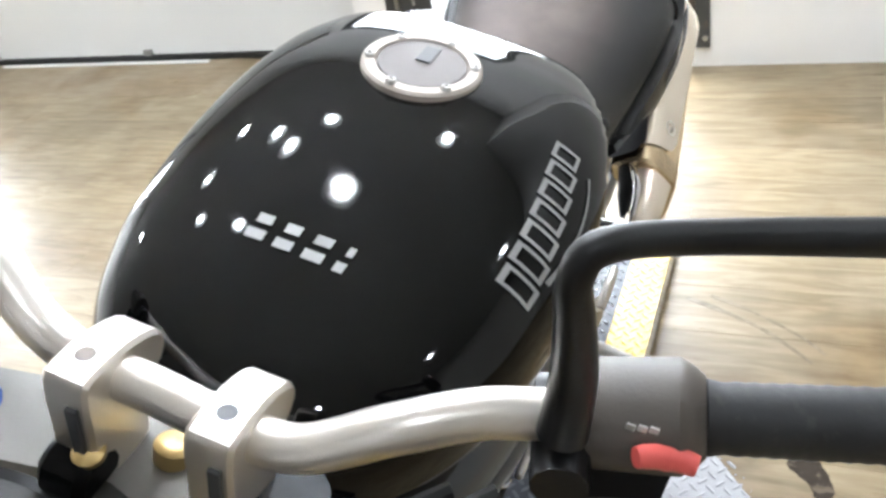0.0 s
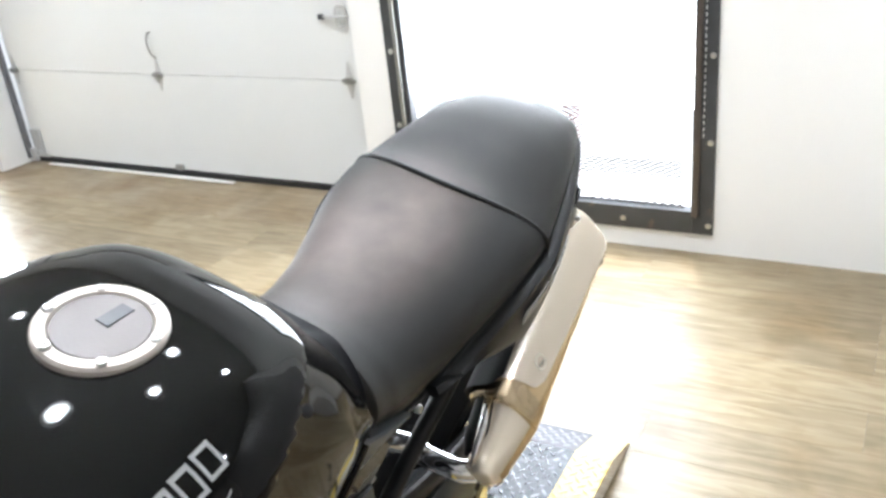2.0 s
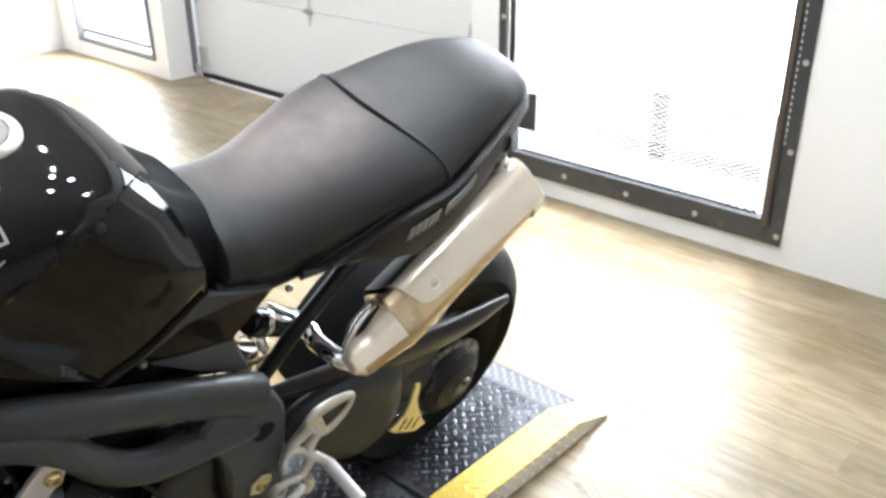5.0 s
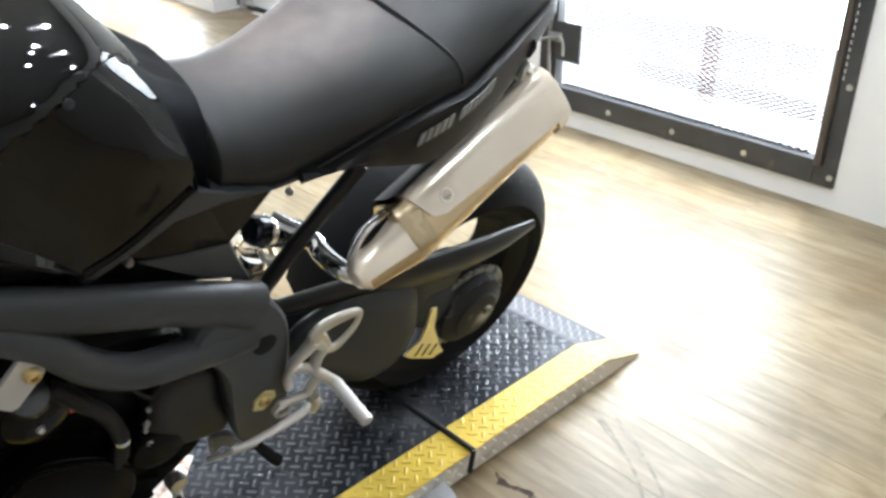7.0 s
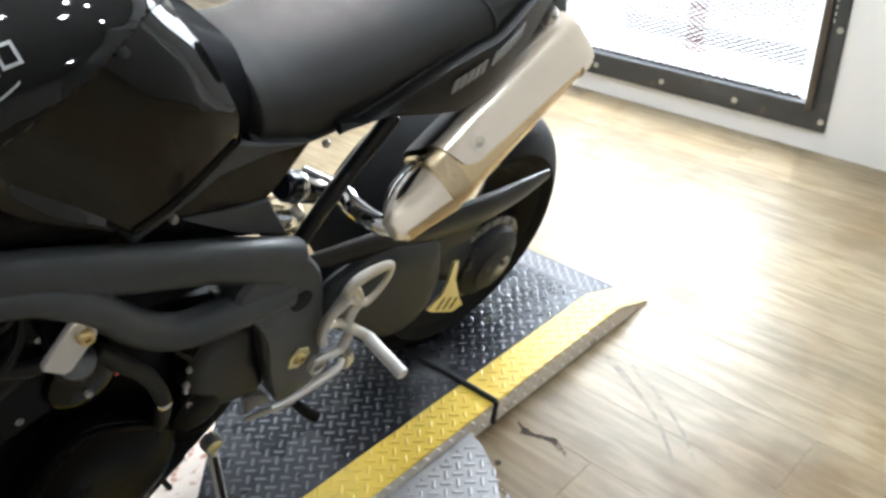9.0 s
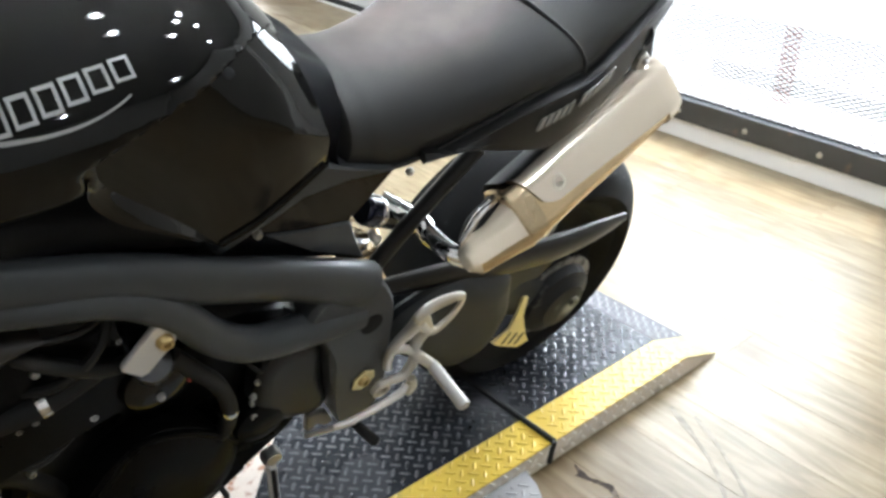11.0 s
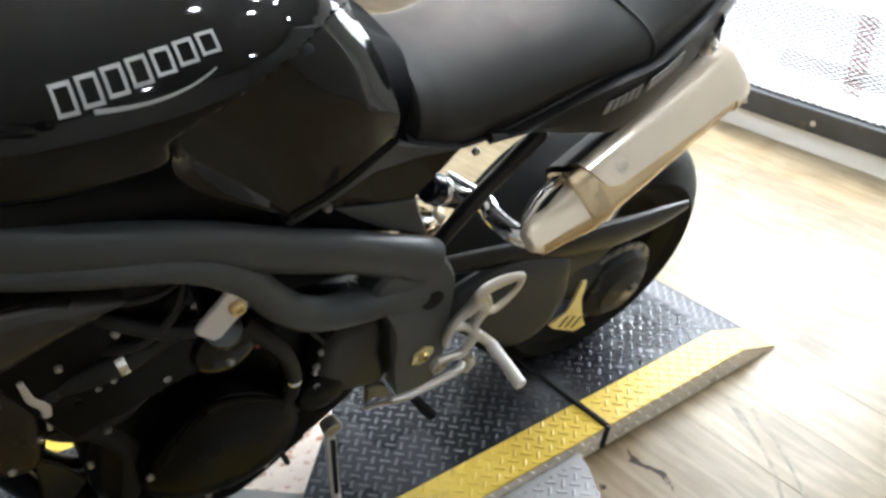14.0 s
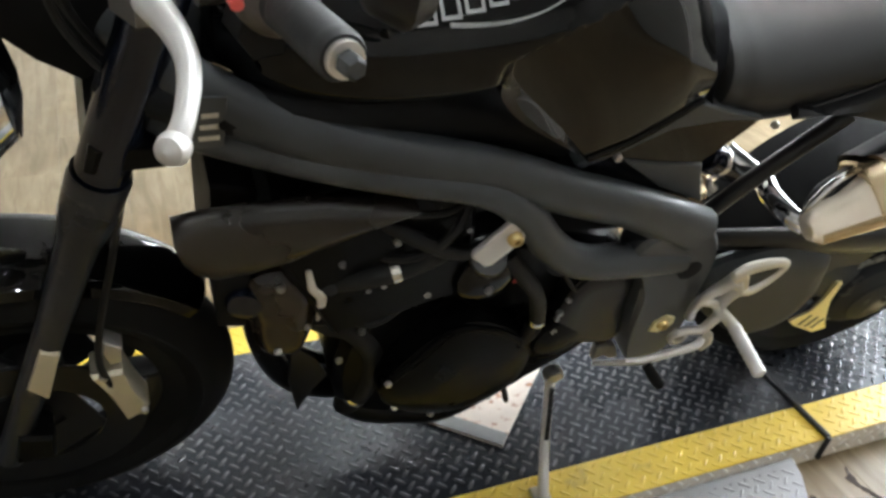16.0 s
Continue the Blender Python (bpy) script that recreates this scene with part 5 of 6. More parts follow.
link = part("exhaust_cone", loft([oval(C0 + (C1 - C0) * h, a, b, d=cone_d, square=2.8, tilt=TILTED) for h, a, b in ((-0.03, 0.008, 0.010), (0.0, 0.014, 0.018), (0.12, 0.019, 0.030), (0.45, 0.027, 0.034), (0.8, 0.033, 0.041), (1.0, 0.036, 0.045))]), POLISHED, bike, "polished tapered exhaust cone")
# Golden strip under the cone: the floor's reflection painted as colour.
bm, rows = bmesh.new(), []
for h, a, b in ((0.10, 0.0185, 0.029), (0.45, 0.027, 0.034), (0.8, 0.033, 0.041), (0.99, 0.036, 0.045)):
    rows.append(oval(C0 + (C1 - C0) * h, a * 1.03, b * 1.03, 48, cone_d, 2.8, TILTED)[3:13])
loft(rows, closed=False, bm=bm)
bmesh.ops.recalc_face_normals(bm, faces=bm.faces)
bmesh.ops.solidify(bm, geom=bm.faces[:], thickness=0.001)
part("cone_underside", bm, STEEL_GOLD, link, "golden underside of the cone, floor reflection as colour")
part("link_pipe", tube([(0.207, 1.052, 0.690), (0.186, 1.038, 0.690), (0.14, 1.036, 0.686), (0.107, 1.041, 0.684), (0.05, 1.00, 0.70)], 0.0165, 14, 6), CHROME, link, "polished pipe bent in towards the engine")
part("link_shield", tube([(0.206, 1.036, 0.712), (0.204, 1.039, 0.732), (0.196, 1.064, 0.764), (0.176, 1.122, 0.762)], [0.004, 0.006, 0.006, 0.006], 10, 6), CHROME, link, "bright curved shield rim")
# Black tube added to draw the shaded gap between rim and cone.
part("shield_insert", tube([(0.196, 1.050, 0.712), (0.190, 1.072, 0.735), (0.178, 1.118, 0.748), (0.170, 1.150, 0.760)], [0.010, 0.018, 0.018, 0.014], 12, 5), MATT_BLACK, link, "black filler drawn as the dark gap inside the shield")
tank_ = part("shock_reservoir", tube([(0.06, 0.957, 0.703), (0.06, 0.964, 0.700), (0.06, 1.046, 0.658), (0.06, 1.054, 0.654)], [0.016, 0.025, 0.025, 0.018], 20, 2), FORK_DARK, bike, "dark chromed cylinder below the seat")
part("reservoir_ring", lathe([(0.0255, -0.006), (0.027, -0.004), (0.027, 0.004), (0.0255, 0.006)], (0.06, 0.985, 0.689), (0, 0.089, -0.046), 24), CHROME, tank_, "bright ring round the cylinder")
# Pale tube added for the bright floor showing below the cylinder.
part("spring_clip", tube([(0.085, 0.962, 0.678), (0.088, 0.968, 0.662), (0.086, 0.980, 0.655), (0.084, 0.978, 0.640)], [0.004, 0.006, 0.006, 0.003], 8, 4), LEVER, bike, "small pale tube standing for floor seen through a gap")
put_bolts(BOLT_M, bike, [(0.136, 0.962, 0.836)])

# swingarm, chain guard and hub
part("swingarm", tube([(0.06, 0.93, 0.46), (0.075, 1.05, 0.45), (0.085, 1.20, 0.415), (0.095, 1.36, 0.36), (0.10, 1.478, 0.311)], [0.055, 0.06, 0.066, 0.06, 0.07], 18, 5, flat=0.5), GUARD_GREY, bike, "dark grey single-sided swingarm")
part("swingarm_brace", tube([(0.105, 0.985, 0.555), (0.118, 1.10, 0.545), (0.126, 1.25, 0.520), (0.130, 1.40, 0.500), (0.130, 1.52, 0.497), (0.128, 1.605, 0.500)], [0.020, 0.026, 0.032, 0.034, 0.026, 0.012], 14, 5, flat=0.55), SATIN_BLACK, bike, "black upper chain guard arm")
part("guard_web", plate([(1.02, 0.555), (1.20, 0.535), (1.38, 0.520), (1.44, 0.46), (1.40, 0.412), (1.345, 0.415), (1.315, 0.385), (1.300, 0.45), (1.28, 0.505), (1.16, 0.545), (1.04, 0.55)], 0.104, 0.124, 0.005), GUARD_GREY, bike, "black chain guard web")
part("chain_cover", plate([(1.003, 0.500), (1.06, 0.528), (1.13, 0.536), (1.20, 0.518), (1.272, 0.489), (1.290, 0.449), (1.304, 0.386), (1.298, 0.338), (1.282, 0.297), (1.240, 0.272), (1.176, 0.277), (1.10, 0.335), (1.02, 0.42)], 0.115, 0.148, 0.010, 3, dome=0.010), GUARD_GREY, bike, "dark grey rounded chain cover")
shark = plate([(1.322, 0.418), (1.336, 0.414), (1.345, 0.355), (1.376, 0.284), (1.396, 0.250), (1.366, 0.244), (1.297, 0.286), (1.276, 0.306), (1.312, 0.328), (1.321, 0.365)], 0.150, 0.156, 0.0015)
fin = part("chain_fin", shark, GOLD_PLATE, bike, "pale gold chain guide fin")
for k in range(3):
    a, b = 1.304 + 0.022 * k, 0.290 - 0.012 * k
    part("slot", plate([(a, b), (a + 0.007, b - 0.004), (a + 0.022, b + 0.024), (a + 0.016, b + 0.028)], 0.1555, 0.1567, 0.0003), SATIN_BLACK, fin)
wear_or_sheen(HUB, (0.15, 1.500, 0.305), (0.09, 0.035, 0.028), (0.34, 0.33, 0.31), 1.7)
hub = part("hub_carrier", lathe([(0.088, 0.0), (0.092, 0.03), (0.084, 0.052), (0.060, 0.062), (0.056, 0.068), (0.035, 0.072), (0.012, 0.072)], RA + Vector((0.085, 0, 0)), (1, 0, 0), 36), HUB, bike, "dark dusty eccentric hub")
put_bolts(bolt_mesh(0.013, 0.008, DUSTY), hub, [RA + Vector((0.156, 0.022, 0.012))])
teeth = bmesh.new()
ring = []
for k in range(84):
    a = 2 * math.pi * k / 84
    ring.append((0.108 if k % 2 else 0.102, a))
loft([[RA + Vector((x, r * math.cos(a), r * math.sin(a))) for r, a in ring] for x in (0.112, 0.118)], bm=teeth)
part("sprocket", teeth, DUSTY, hub, "toothed rear sprocket")
part("chain", tube([(0.079, 0.86, 0.49), (0.079, 1.15, 0.475), (0.079, 1.45, 0.420), (0.079, 1.50, 0.418)], 0.006, 8, 4), STEEL_GOLD, bike, "drive chain")
part("shock_spring", tube([(0.02 + 0.034 * math.cos(k * 0.8), 0.97 + 0.034 * math.sin(k * 0.8) + 0.0016 * k, 0.50 + 0.0055 * k) for k in range(24)], 0.0055, 8, 1), STEEL_GOLD, bike, "brassy shock absorber spring")
part("shock_body", tube([(0.02, 0.965, 0.48), (0.02, 0.995, 0.60)], 0.022, 14, 2), CHROME, bike, "bright shock absorber body")


# wheels
def wheel(name, label, centre, radius, width, spokes, rim_r, m=None):
    w = part(name, lathe([(rim_r - 0.012, -width * 0.36), (rim_r, -width * 0.40), (rim_r + 0.006, -width * 0.42), (rim_r - 0.018, -width * 0.33), (rim_r - 0.022, 0), (rim_r - 0.018, width * 0.33), (rim_r + 0.006, width * 0.42), (rim_r, width * 0.40), (rim_r - 0.012, width * 0.36), (rim_r - 0.030, width * 0.28), (rim_r - 0.034, 0), (rim_r - 0.030, -width * 0.28)], n=64, closed=True), MATT_BLACK, bike, label)
    w.matrix_basis = Matrix.Translation(centre) @ (m or Matrix())
    prof = [(rim_r + 0.004, -width * 0.40)]
    for a in np.linspace(-1, 1, 19):
        prof.append((radius - (radius - rim_r - 0.03) * abs(a) ** 2.6, a * width / 2))
    prof.append((rim_r + 0.004, width * 0.40))
    part("tyre", lathe(prof + [(rim_r - 0.004, width * 0.3), (rim_r - 0.004, -width * 0.3)], n=96, closed=True), RUBBER, w, "black road tyre")
    part("wheel_hub", lathe([(0.03, -0.06), (0.045, -0.05), (0.05, 0), (0.045, 0.05), (0.03, 0.06)], n=24), SATIN_BLACK, w)
    for k in range(spokes):
        a = 2 * math.pi * k / spokes
        d = Vector((0, math.cos(a), math.sin(a)))
        part("spoke", tube([d * 0.035, d * 0.10, d * (rim_r - 0.02)], [0.024, 0.018, 0.022], 10, 3, flat=0.7, up=(1, 0, 0)), SATIN_BLACK, w)
    return w


rear = wheel("rear_wheel", "black rear wheel", RA, 0.315, 0.188, 3, 0.216)
cuts = bmesh.new()
for k in range(40):
    a = 2 * math.pi * k / 40
    for s in (1, -1):
        d0, d1 = a, a + 0.16
        q = []
        for aa, f in ((d0, 0.25), (d1, 0.72), (d1 + 0.02, 0.72), (d0 + 0.02, 0.25)):
            r = 0.315 - (0.315 - 0.246) * f ** 2.6 + 0.0006
            q.append(cuts.verts.new((s * f * 0.094, r * math.cos(aa), r * math.sin(aa))))
        cuts.faces.new(q)
part("tread_groove", cuts, PIPING, rear, "dark tread grooves")
rings = []
for f in np.linspace(0, 1, 20):
    a = radians(95 + 75 * f)
    rings.append([RA + Vector((x, r * math.cos(a), r * math.sin(a))) for x, r in ((-0.10, 0.30), (-0.096, 0.325), (-0.05, 0.338), (0.05, 0.338), (0.096, 0.325), (0.10, 0.30), (0.09, 0.315), (0.045, 0.332), (-0.045, 0.332), (-0.09, 0.315))])
part("rear_hugger", loft(rings), MATT_BLACK, bike, "black rear wheel hugger")

front = wheel("front_wheel", "black front wheel", FA, 0.302, 0.120, 3, 0.216)
for side in (1, -1):
    part("brake_disc", lathe([(0.10, side * 0.068), (0.16, side * 0.068), (0.16, side * 0.073), (0.10, side * 0.073)], n=48, closed=True), DISC, front, "dark steel brake disc")
    rotor = lathe([(0.045, side * 0.05), (0.105, side * 0.066), (0.105, side * 0.07), (0.045, side * 0.06)], n=5, closed=True)
    part("disc_carrier", rotor, SATIN_BLACK, front, "black disc carrier")
RAKE = Vector((0, 0.355, 1.0)).normalized()
for side in (1, -1):
    foot = Vector((side * 0.085, -0.066 if side > 0 else -0.008, 0.315))
    slider = part("fork_slider", lathe([(0.021, -0.06), (0.021, -0.05), (0.0205, 0.0), (0.0205, 0.28), (0.0245, 0.43), (0.033, 0.48), (0.0345, 0.535), (0.033, 0.545), (0.028, 0.54)], foot, RAKE, 28), SLIDER, bike, "dark fork slider")
    part("stanchion", lathe([(0.0295, 0.50), (0.0295, 0.80 if side > 0 else 0.70)], foot, RAKE, 28), FORK_DARK, bike, "dark blue-black fork tube")
    part("fork_foot", plate([(-0.075, 0.275), (-0.02, 0.275), (-0.015, 0.33), (-0.06, 0.345)], side * 0.062, side * 0.112, 0.006), ENGINE_BLACK, slider, "dark axle clamp")
    # The strip's gold colour carries the yellow reflected on the fork leg.
    part("fork_reflector", plate([(0.004, 0.545), (0.026, 0.533), (-0.004, 0.432), (-0.026, 0.462)], side * 0.100, side * 0.109, 0.003), GOLD_ALLOY, slider, "strip on the slider, pale gold for the yellow it reflects")
    cal = part("brake_caliper", plate([(0.052, 0.455), (0.094, 0.458), (0.104, 0.41), (0.120, 0.350), (0.114, 0.336), (0.086, 0.322), (0.068, 0.40)], side * 0.055, side * 0.102, 0.006), GOLD_ALLOY, bike, "pale gold brake caliper")
    part("caliper_bracket", plate([(0.078, 0.527), (0.100, 0.507), (0.097, 0.472), (0.080, 0.468), (0.072, 0.50)], side * 0.07, side * 0.096, 0.004), ALLOY, cal, "silver caliper lug")
    put_bolts(BOLT_M, cal, [(side * 0.102, 0.068, 0.455), (side * 0.102, 0.112, 0.35)], turn=Matrix() if side > 0 else Matrix.Rotation(radians(180), 4, "Z"))
    part("brake_hose", tube([(side * 0.09, 0.08, 0.38), (side * 0.11, 0.07, 0.52), (side * 0.10, 0.11, 0.70), (side * 0.08, 0.15, 0.86)], 0.005, 8, 5), HOSE, bike, "black brake hose")
rings = []
for f in np.linspace(0, 1, 26):
    a = radians(38 + 118 * f)
    w = 0.072 - 0.02 * abs(f - 0.5) * 2
    rings.append([FA + Vector((x * w, r * math.cos(a), r * math.sin(a))) for x, r in ((-1, 0.30), (-0.97, 0.318), (-0.6, 0.334), (0, 0.339), (0.6, 0.334), (0.97, 0.318), (1, 0.30), (0.9, 0.312), (0.5, 0.329), (0, 0.333), (-0.5, 0.329), (-0.9, 0.312))])
part("front_mudguard", loft(rings), GLOSS_BLACK, bike, "glossy black front mudguard")

# steering
part("lower_yoke", plate([(0.10, 0.85), (0.20, 0.85), (0.21, 0.88), (0.11, 0.885)], -0.112, 0.112, 0.008), ENGINE_BLACK, bike, "black lower fork yoke")
part("steering_head", tube([(0, 0.17, 0.80), (0, 0.245, 1.03)], 0.035, 16, 2), FRAME_GREY, bike, "dark grey steering head")
yoke = part("top_yoke", loft([[(x, y, z) for x, y in ((-0.12, 0.17), (-0.09, 0.15), (0, 0.17), (0.09, 0.15), (0.12, 0.17), (0.115, 0.206), (0.05, 0.222), (-0.05, 0.222), (-0.112, 0.206))] for z in (1.035, 1.06)]), YOKE_ALLOY, bike, "dull grey alloy top fork yoke")
for side in (1, -1):
    part("yoke_bolt", lathe([(0.012, 0), (0.012, 0.010), (0.008, 0.012), (0.003, 0.012)], (-0.003 + side * 0.024, 0.190 + side * 0.010, 1.058), (0, 0.2, 1), 20), BRASS, yoke, "brassy yoke bolt")
    x = 0.0265 + side * 0.0405
    clamp = part("bar_clamp", plate([(0.170, 1.06), (0.208, 1.06), (0.209, 1.090), (0.227, 1.106), (0.231, 1.118), (0.222, 1.129), (0.202, 1.1365), (0.176, 1.1385), (0.167, 1.132), (0.166, 1.10)], x - 0.0135, x + 0.0135, 0.0025, 2), BAR_ALLOY, yoke, "silver handlebar clamp")
    for y, z, up in ((0.186, 1.1378, 0.02),):
        socket = part("clamp_bolt", lathe([(0.0052, 0.0), (0.0056, 0.0012), (0.0082, 0.0012), (0.0084, -0.002)], (x, y, z), (0, up, 1), 18), BOLT, clamp, "steel socket bolt")
        part("socket", lathe([(0.0055, 0.0010), (0.003, 0.0008), (0.0003, 0.0008)], (x, y, z), (0, up, 1), 12), STEEL_DARK, socket, "dark hexagon socket")
    part("clamp_gap", box(x + 0.002, x + 0.009, 0.1630, 0.1662, 1.062, 1.122, 0.0008), STEEL_DARK, clamp, "dark slot down the clamp's front")
part("wiring_plug", plate([(0.150, 1.060), (0.182, 1.060), (0.184, 1.078), (0.170, 1.086), (0.152, 1.080)], -0.030, 0.000, 0.005, 2), ENGINE_BLACK, yoke, "black wiring plug on the yoke")
part("plug_ring", lathe([(0.0085, 0), (0.009, 0.004), (0.005, 0.007), (0.001, 0.007)], (-0.006, 0.168, 1.083), (0, -0.2, 1), 16), BRASS, yoke, "brassy plug ring")
bar = part("handlebar", tube([(-0.385, 0.283, 1.198), (-0.278, 0.266, 1.165), (-0.20, 0.250, 1.164), (-0.125, 0.225, 1.163), (-0.086, 0.209, 1.156), (-0.054, 0.196, 1.138), (-0.024, 0.195, 1.121), (0.015, 0.195, 1.119), (0.068, 0.192, 1.119), (0.105, 0.190, 1.128), (0.145, 0.202, 1.152), (0.18, 0.223, 1.160), (0.212, 0.238, 1.161), (0.278, 0.266, 1.165), (0.385, 0.283, 1.198)], 0.0125, 16, 6), BAR_ALLOY, bike, "silver alloy handlebar")
GD = Vector((0.112, 0.018, 0.034)).normalized()
for side in (1, -1):
    d = Vector((side * GD.x, GD.y, GD.z))
    g0 = Vector((side * 0.278, 0.266, 1.165))
    grip = part("grip", lathe([(0.0165, 0), (0.0185, 0.003), (0.0170, 0.01)] + [(0.0172 + 0.0006 * (k % 2), 0.012 + 0.004 * k) for k in range(22)] + [(0.0175, 0.102), (0.0155, 0.107)], g0, d, 24), GRIP, bar, "worn black ribbed rubber grip")
    part("bar_end", lathe([(0.0130, 0.106), (0.0130, 0.110), (0.010, 0.112), (0.004, 0.112)], g0, d, 24), ALLOY, bar, "bare alloy bar end ring")
    part("bar_nut", lathe([(0.0085, 0.111), (0.0085, 0.124), (0.006, 0.128), (0.002, 0.128)], g0, d, 6), STEEL_DARK, bar, "dark bar end nut")
    sw = part("switch_housing", loft([oval(g0 + d * h, a, b, 20, d) for h, a, b in ((-0.058, 0.019, 0.022), (-0.053, 0.027, 0.031), (-0.010, 0.028, 0.034), (-0.003, 0.024, 0.028), (0.002, 0.0195, 0.0195))]), SWITCH_GREY, bar, "brownish black switch housing")
    part("perch", loft([oval(g0 + d * h, 0.019, 0.019, 16, d) for h in (-0.078, -0.056)]), SATIN_BLACK, bar, "black lever perch")
    piv = g0 + d * -0.066 + Vector((side * 0.01, -0.045, 0.0))
    part("perch_arm", tube([g0 + d * -0.066, g0 + d * -0.066 + (piv - (g0 + d * -0.066)) * 0.5, piv], [0.013, 0.015, 0.014], 12, 4), SATIN_BLACK, bar, "black cast lever holder")
    block = [g0 + d * h for h in (-0.046, -0.006)]
    part("switch_base", loft([[q + Vector((0, y, z)) for y, z in ((0.006, -0.012), (-0.024, -0.006), (-0.030, -0.030), (-0.018, -0.050), (0.004, -0.046))] for q in block]), MATT_BLACK, sw, "black lower half of the switch housing")
    if side > 0:
        for k in range(3):
            part("print_bar", box(0.2445 + 0.005 * k, 0.2485 + 0.005 * k, 0.2310, 0.2320, 1.1772 + 0.0016 * k, 1.1806 + 0.0016 * k), BOLT, sw, "small pale bar of print")
        part("indicator_switch", tube([(0.253, 0.226, 1.167), (0.266, 0.234, 1.167), (0.280, 0.234, 1.167)], [0.005, 0.0075, 0.005], 10, 4), RED_SWITCH, sw, "red switch button")
    lv = [Vector((side * x, y, z)) for x, y, z in ((0.228, 0.178, 1.140), (0.268, 0.192, 1.140), (0.300, 0.197, 1.133), (0.340, 0.189, 1.127), (0.362, 0.178, 1.118))]
    part("lever", tube(lv, [0.013, 0.0105, 0.0090, 0.0080, 0.009], 12, 5), LEVER, bar, "silver control lever")
    part("lever_ball", lathe([(0.002, -0.012), (0.010, -0.008), (0.0125, 0), (0.010, 0.008), (0.002, 0.012)], lv[-1], (0.6, -0.4, 0.3), 16), LEVER, bar, "silver lever ball end")
    if side > 0:
        part("mirror_stem", tube([(0.219, 0.226, 1.165), (0.216, 0.228, 1.200), (0.210, 0.216, 1.242), (0.206, 0.208, 1.270), (0.213, 0.214, 1.284), (0.25, 0.238, 1.286), (0.345, 0.280, 1.294)], [0.0125, 0.011, 0.0085, 0.0072, 0.0070, 0.0070, 0.0085], 14, 6), SATIN_BLACK, bar, "black mirror stem")
        tip = Vector((0.412, 0.298, 1.316))
        head = part("mirror_head", loft([[tip + Vector((0.084 * s * math.cos(t), -0.035 * k - 0.008 * math.cos(t), 0.045 * s * math.sin(t))) for t in np.linspace(0, 2 * math.pi, 28, endpoint=False)] for k, s in ((0.0, 0.92), (0.35, 1.0), (0.75, 0.85), (1.0, 0.5))]), SATIN_BLACK, bar, "black mirror head")
        part("mirror_glass", loft([[tip + Vector((0.069 * math.cos(t), 0.001 + dy - 0.008 * math.cos(t), 0.041 * math.sin(t))) for t in np.linspace(0, 2 * math.pi, 28, endpoint=False)] for dy in (0.0, 0.002)]), CHROME, head, "mirror glass")
part("reservoir", lathe([(0.022, 0), (0.024, 0.03), (0.026, 0.032), (0.026, 0.04), (0.01, 0.043)], (-0.19, 0.205, 1.165), (0, 0, 1), 24), SATIN_BLACK, bar, "black brake fluid reservoir")
part("connector", tube([(-0.085, 0.17, 1.045), (-0.10, 0.185, 1.055), (-0.115, 0.19, 1.05)], [0.012, 0.014, 0.010], 12, 3), BLUE_PLASTIC, yoke, "blue plastic connector")
for k, (dx, dy) in enumerate(((0.0, 0.0), (0.014, -0.01), (-0.02, -0.008))):
    part("cable", tube([(0.20 + dx, 0.20 + dy, 1.14), (0.12 + dx, 0.12 + dy, 1.11), (0.06 + dx, 0.12 + dy, 1.0), (0.09 + dx, 0.19 + dy, 0.92), (0.11, 0.26, 0.88)], 0.0045, 8, 5), HOSE, bike, "black control cable")
for side in (1, -1):
    lamp_ = part("headlight", lathe([(0.012, 0.10), (0.05, 0.09), (0.078, 0.05), (0.086, 0.0), (0.088, -0.012), (0.080, -0.014)], (side * 0.095, -0.037, 0.955), (0, 1, 0.1), 36), CHROME, bike, "round chrome headlight shell")
    part("rim", lathe([(0.078, -0.012), (0.092, -0.014), (0.093, -0.004), (0.086, 0.0)], (side * 0.095, -0.037, 0.955), (0, 1, 0.1), 40, closed=True), SATIN_BLACK, lamp_, "black headlight rim")
    part("lens", lathe([(0.079, -0.010), (0.06, -0.019), (0.03, -0.025), (0.004, -0.026)], (side * 0.095, -0.037, 0.955), (0, 1, 0.1), 36), CHROME, lamp_, "bright headlight lens")
part("gauge_pod", lathe([(0.03, -0.04), (0.055, -0.03), (0.06, 0.01), (0.055, 0.014), (0.05, 0.01)], (-0.03, 0.10, 1.085), (0, 0.55, 0.8), 28), SATIN_BLACK, bike, "black instrument pod")

# footrest, gear lever and side stand
hanger = part("footrest_hanger", tube([(0.200, 0.996, 0.566), (0.196, 0.986, 0.545), (0.193, 0.966, 0.520), (0.192, 0.958, 0.488), (0.192, 0.962, 0.462)], [0.012, 0.011, 0.0085, 0.008, 0.008], 12, 5), ALLOY, bike, "bare alloy footrest hanger")
part("rear_arm", tube([(0.200, 1.020, 0.540), (0.197, 1.010, 0.513), (0.196, 1.008, 0.482), (0.200, 1.018, 0.464)], [0.011, 0.010, 0.0095, 0.011], 12, 5), ALLOY, hanger, "cast rear arm of the hanger")
part("cross_web", tube([(0.193, 0.962, 0.508), (0.194, 0.986, 0.499), (0.196, 1.010, 0.482)], [0.008, 0.0075, 0.009], 12, 4), ALLOY, hanger, "cast web between the arms")
part("upper_boss", plate([(0.984, 0.575), (1.000, 0.592), (1.016, 0.573), (1.028, 0.545), (1.018, 0.530), (0.998, 0.545)], 0.192, 0.208, 0.004), GOLD_ALLOY, hanger, "yellowed alloy boss")
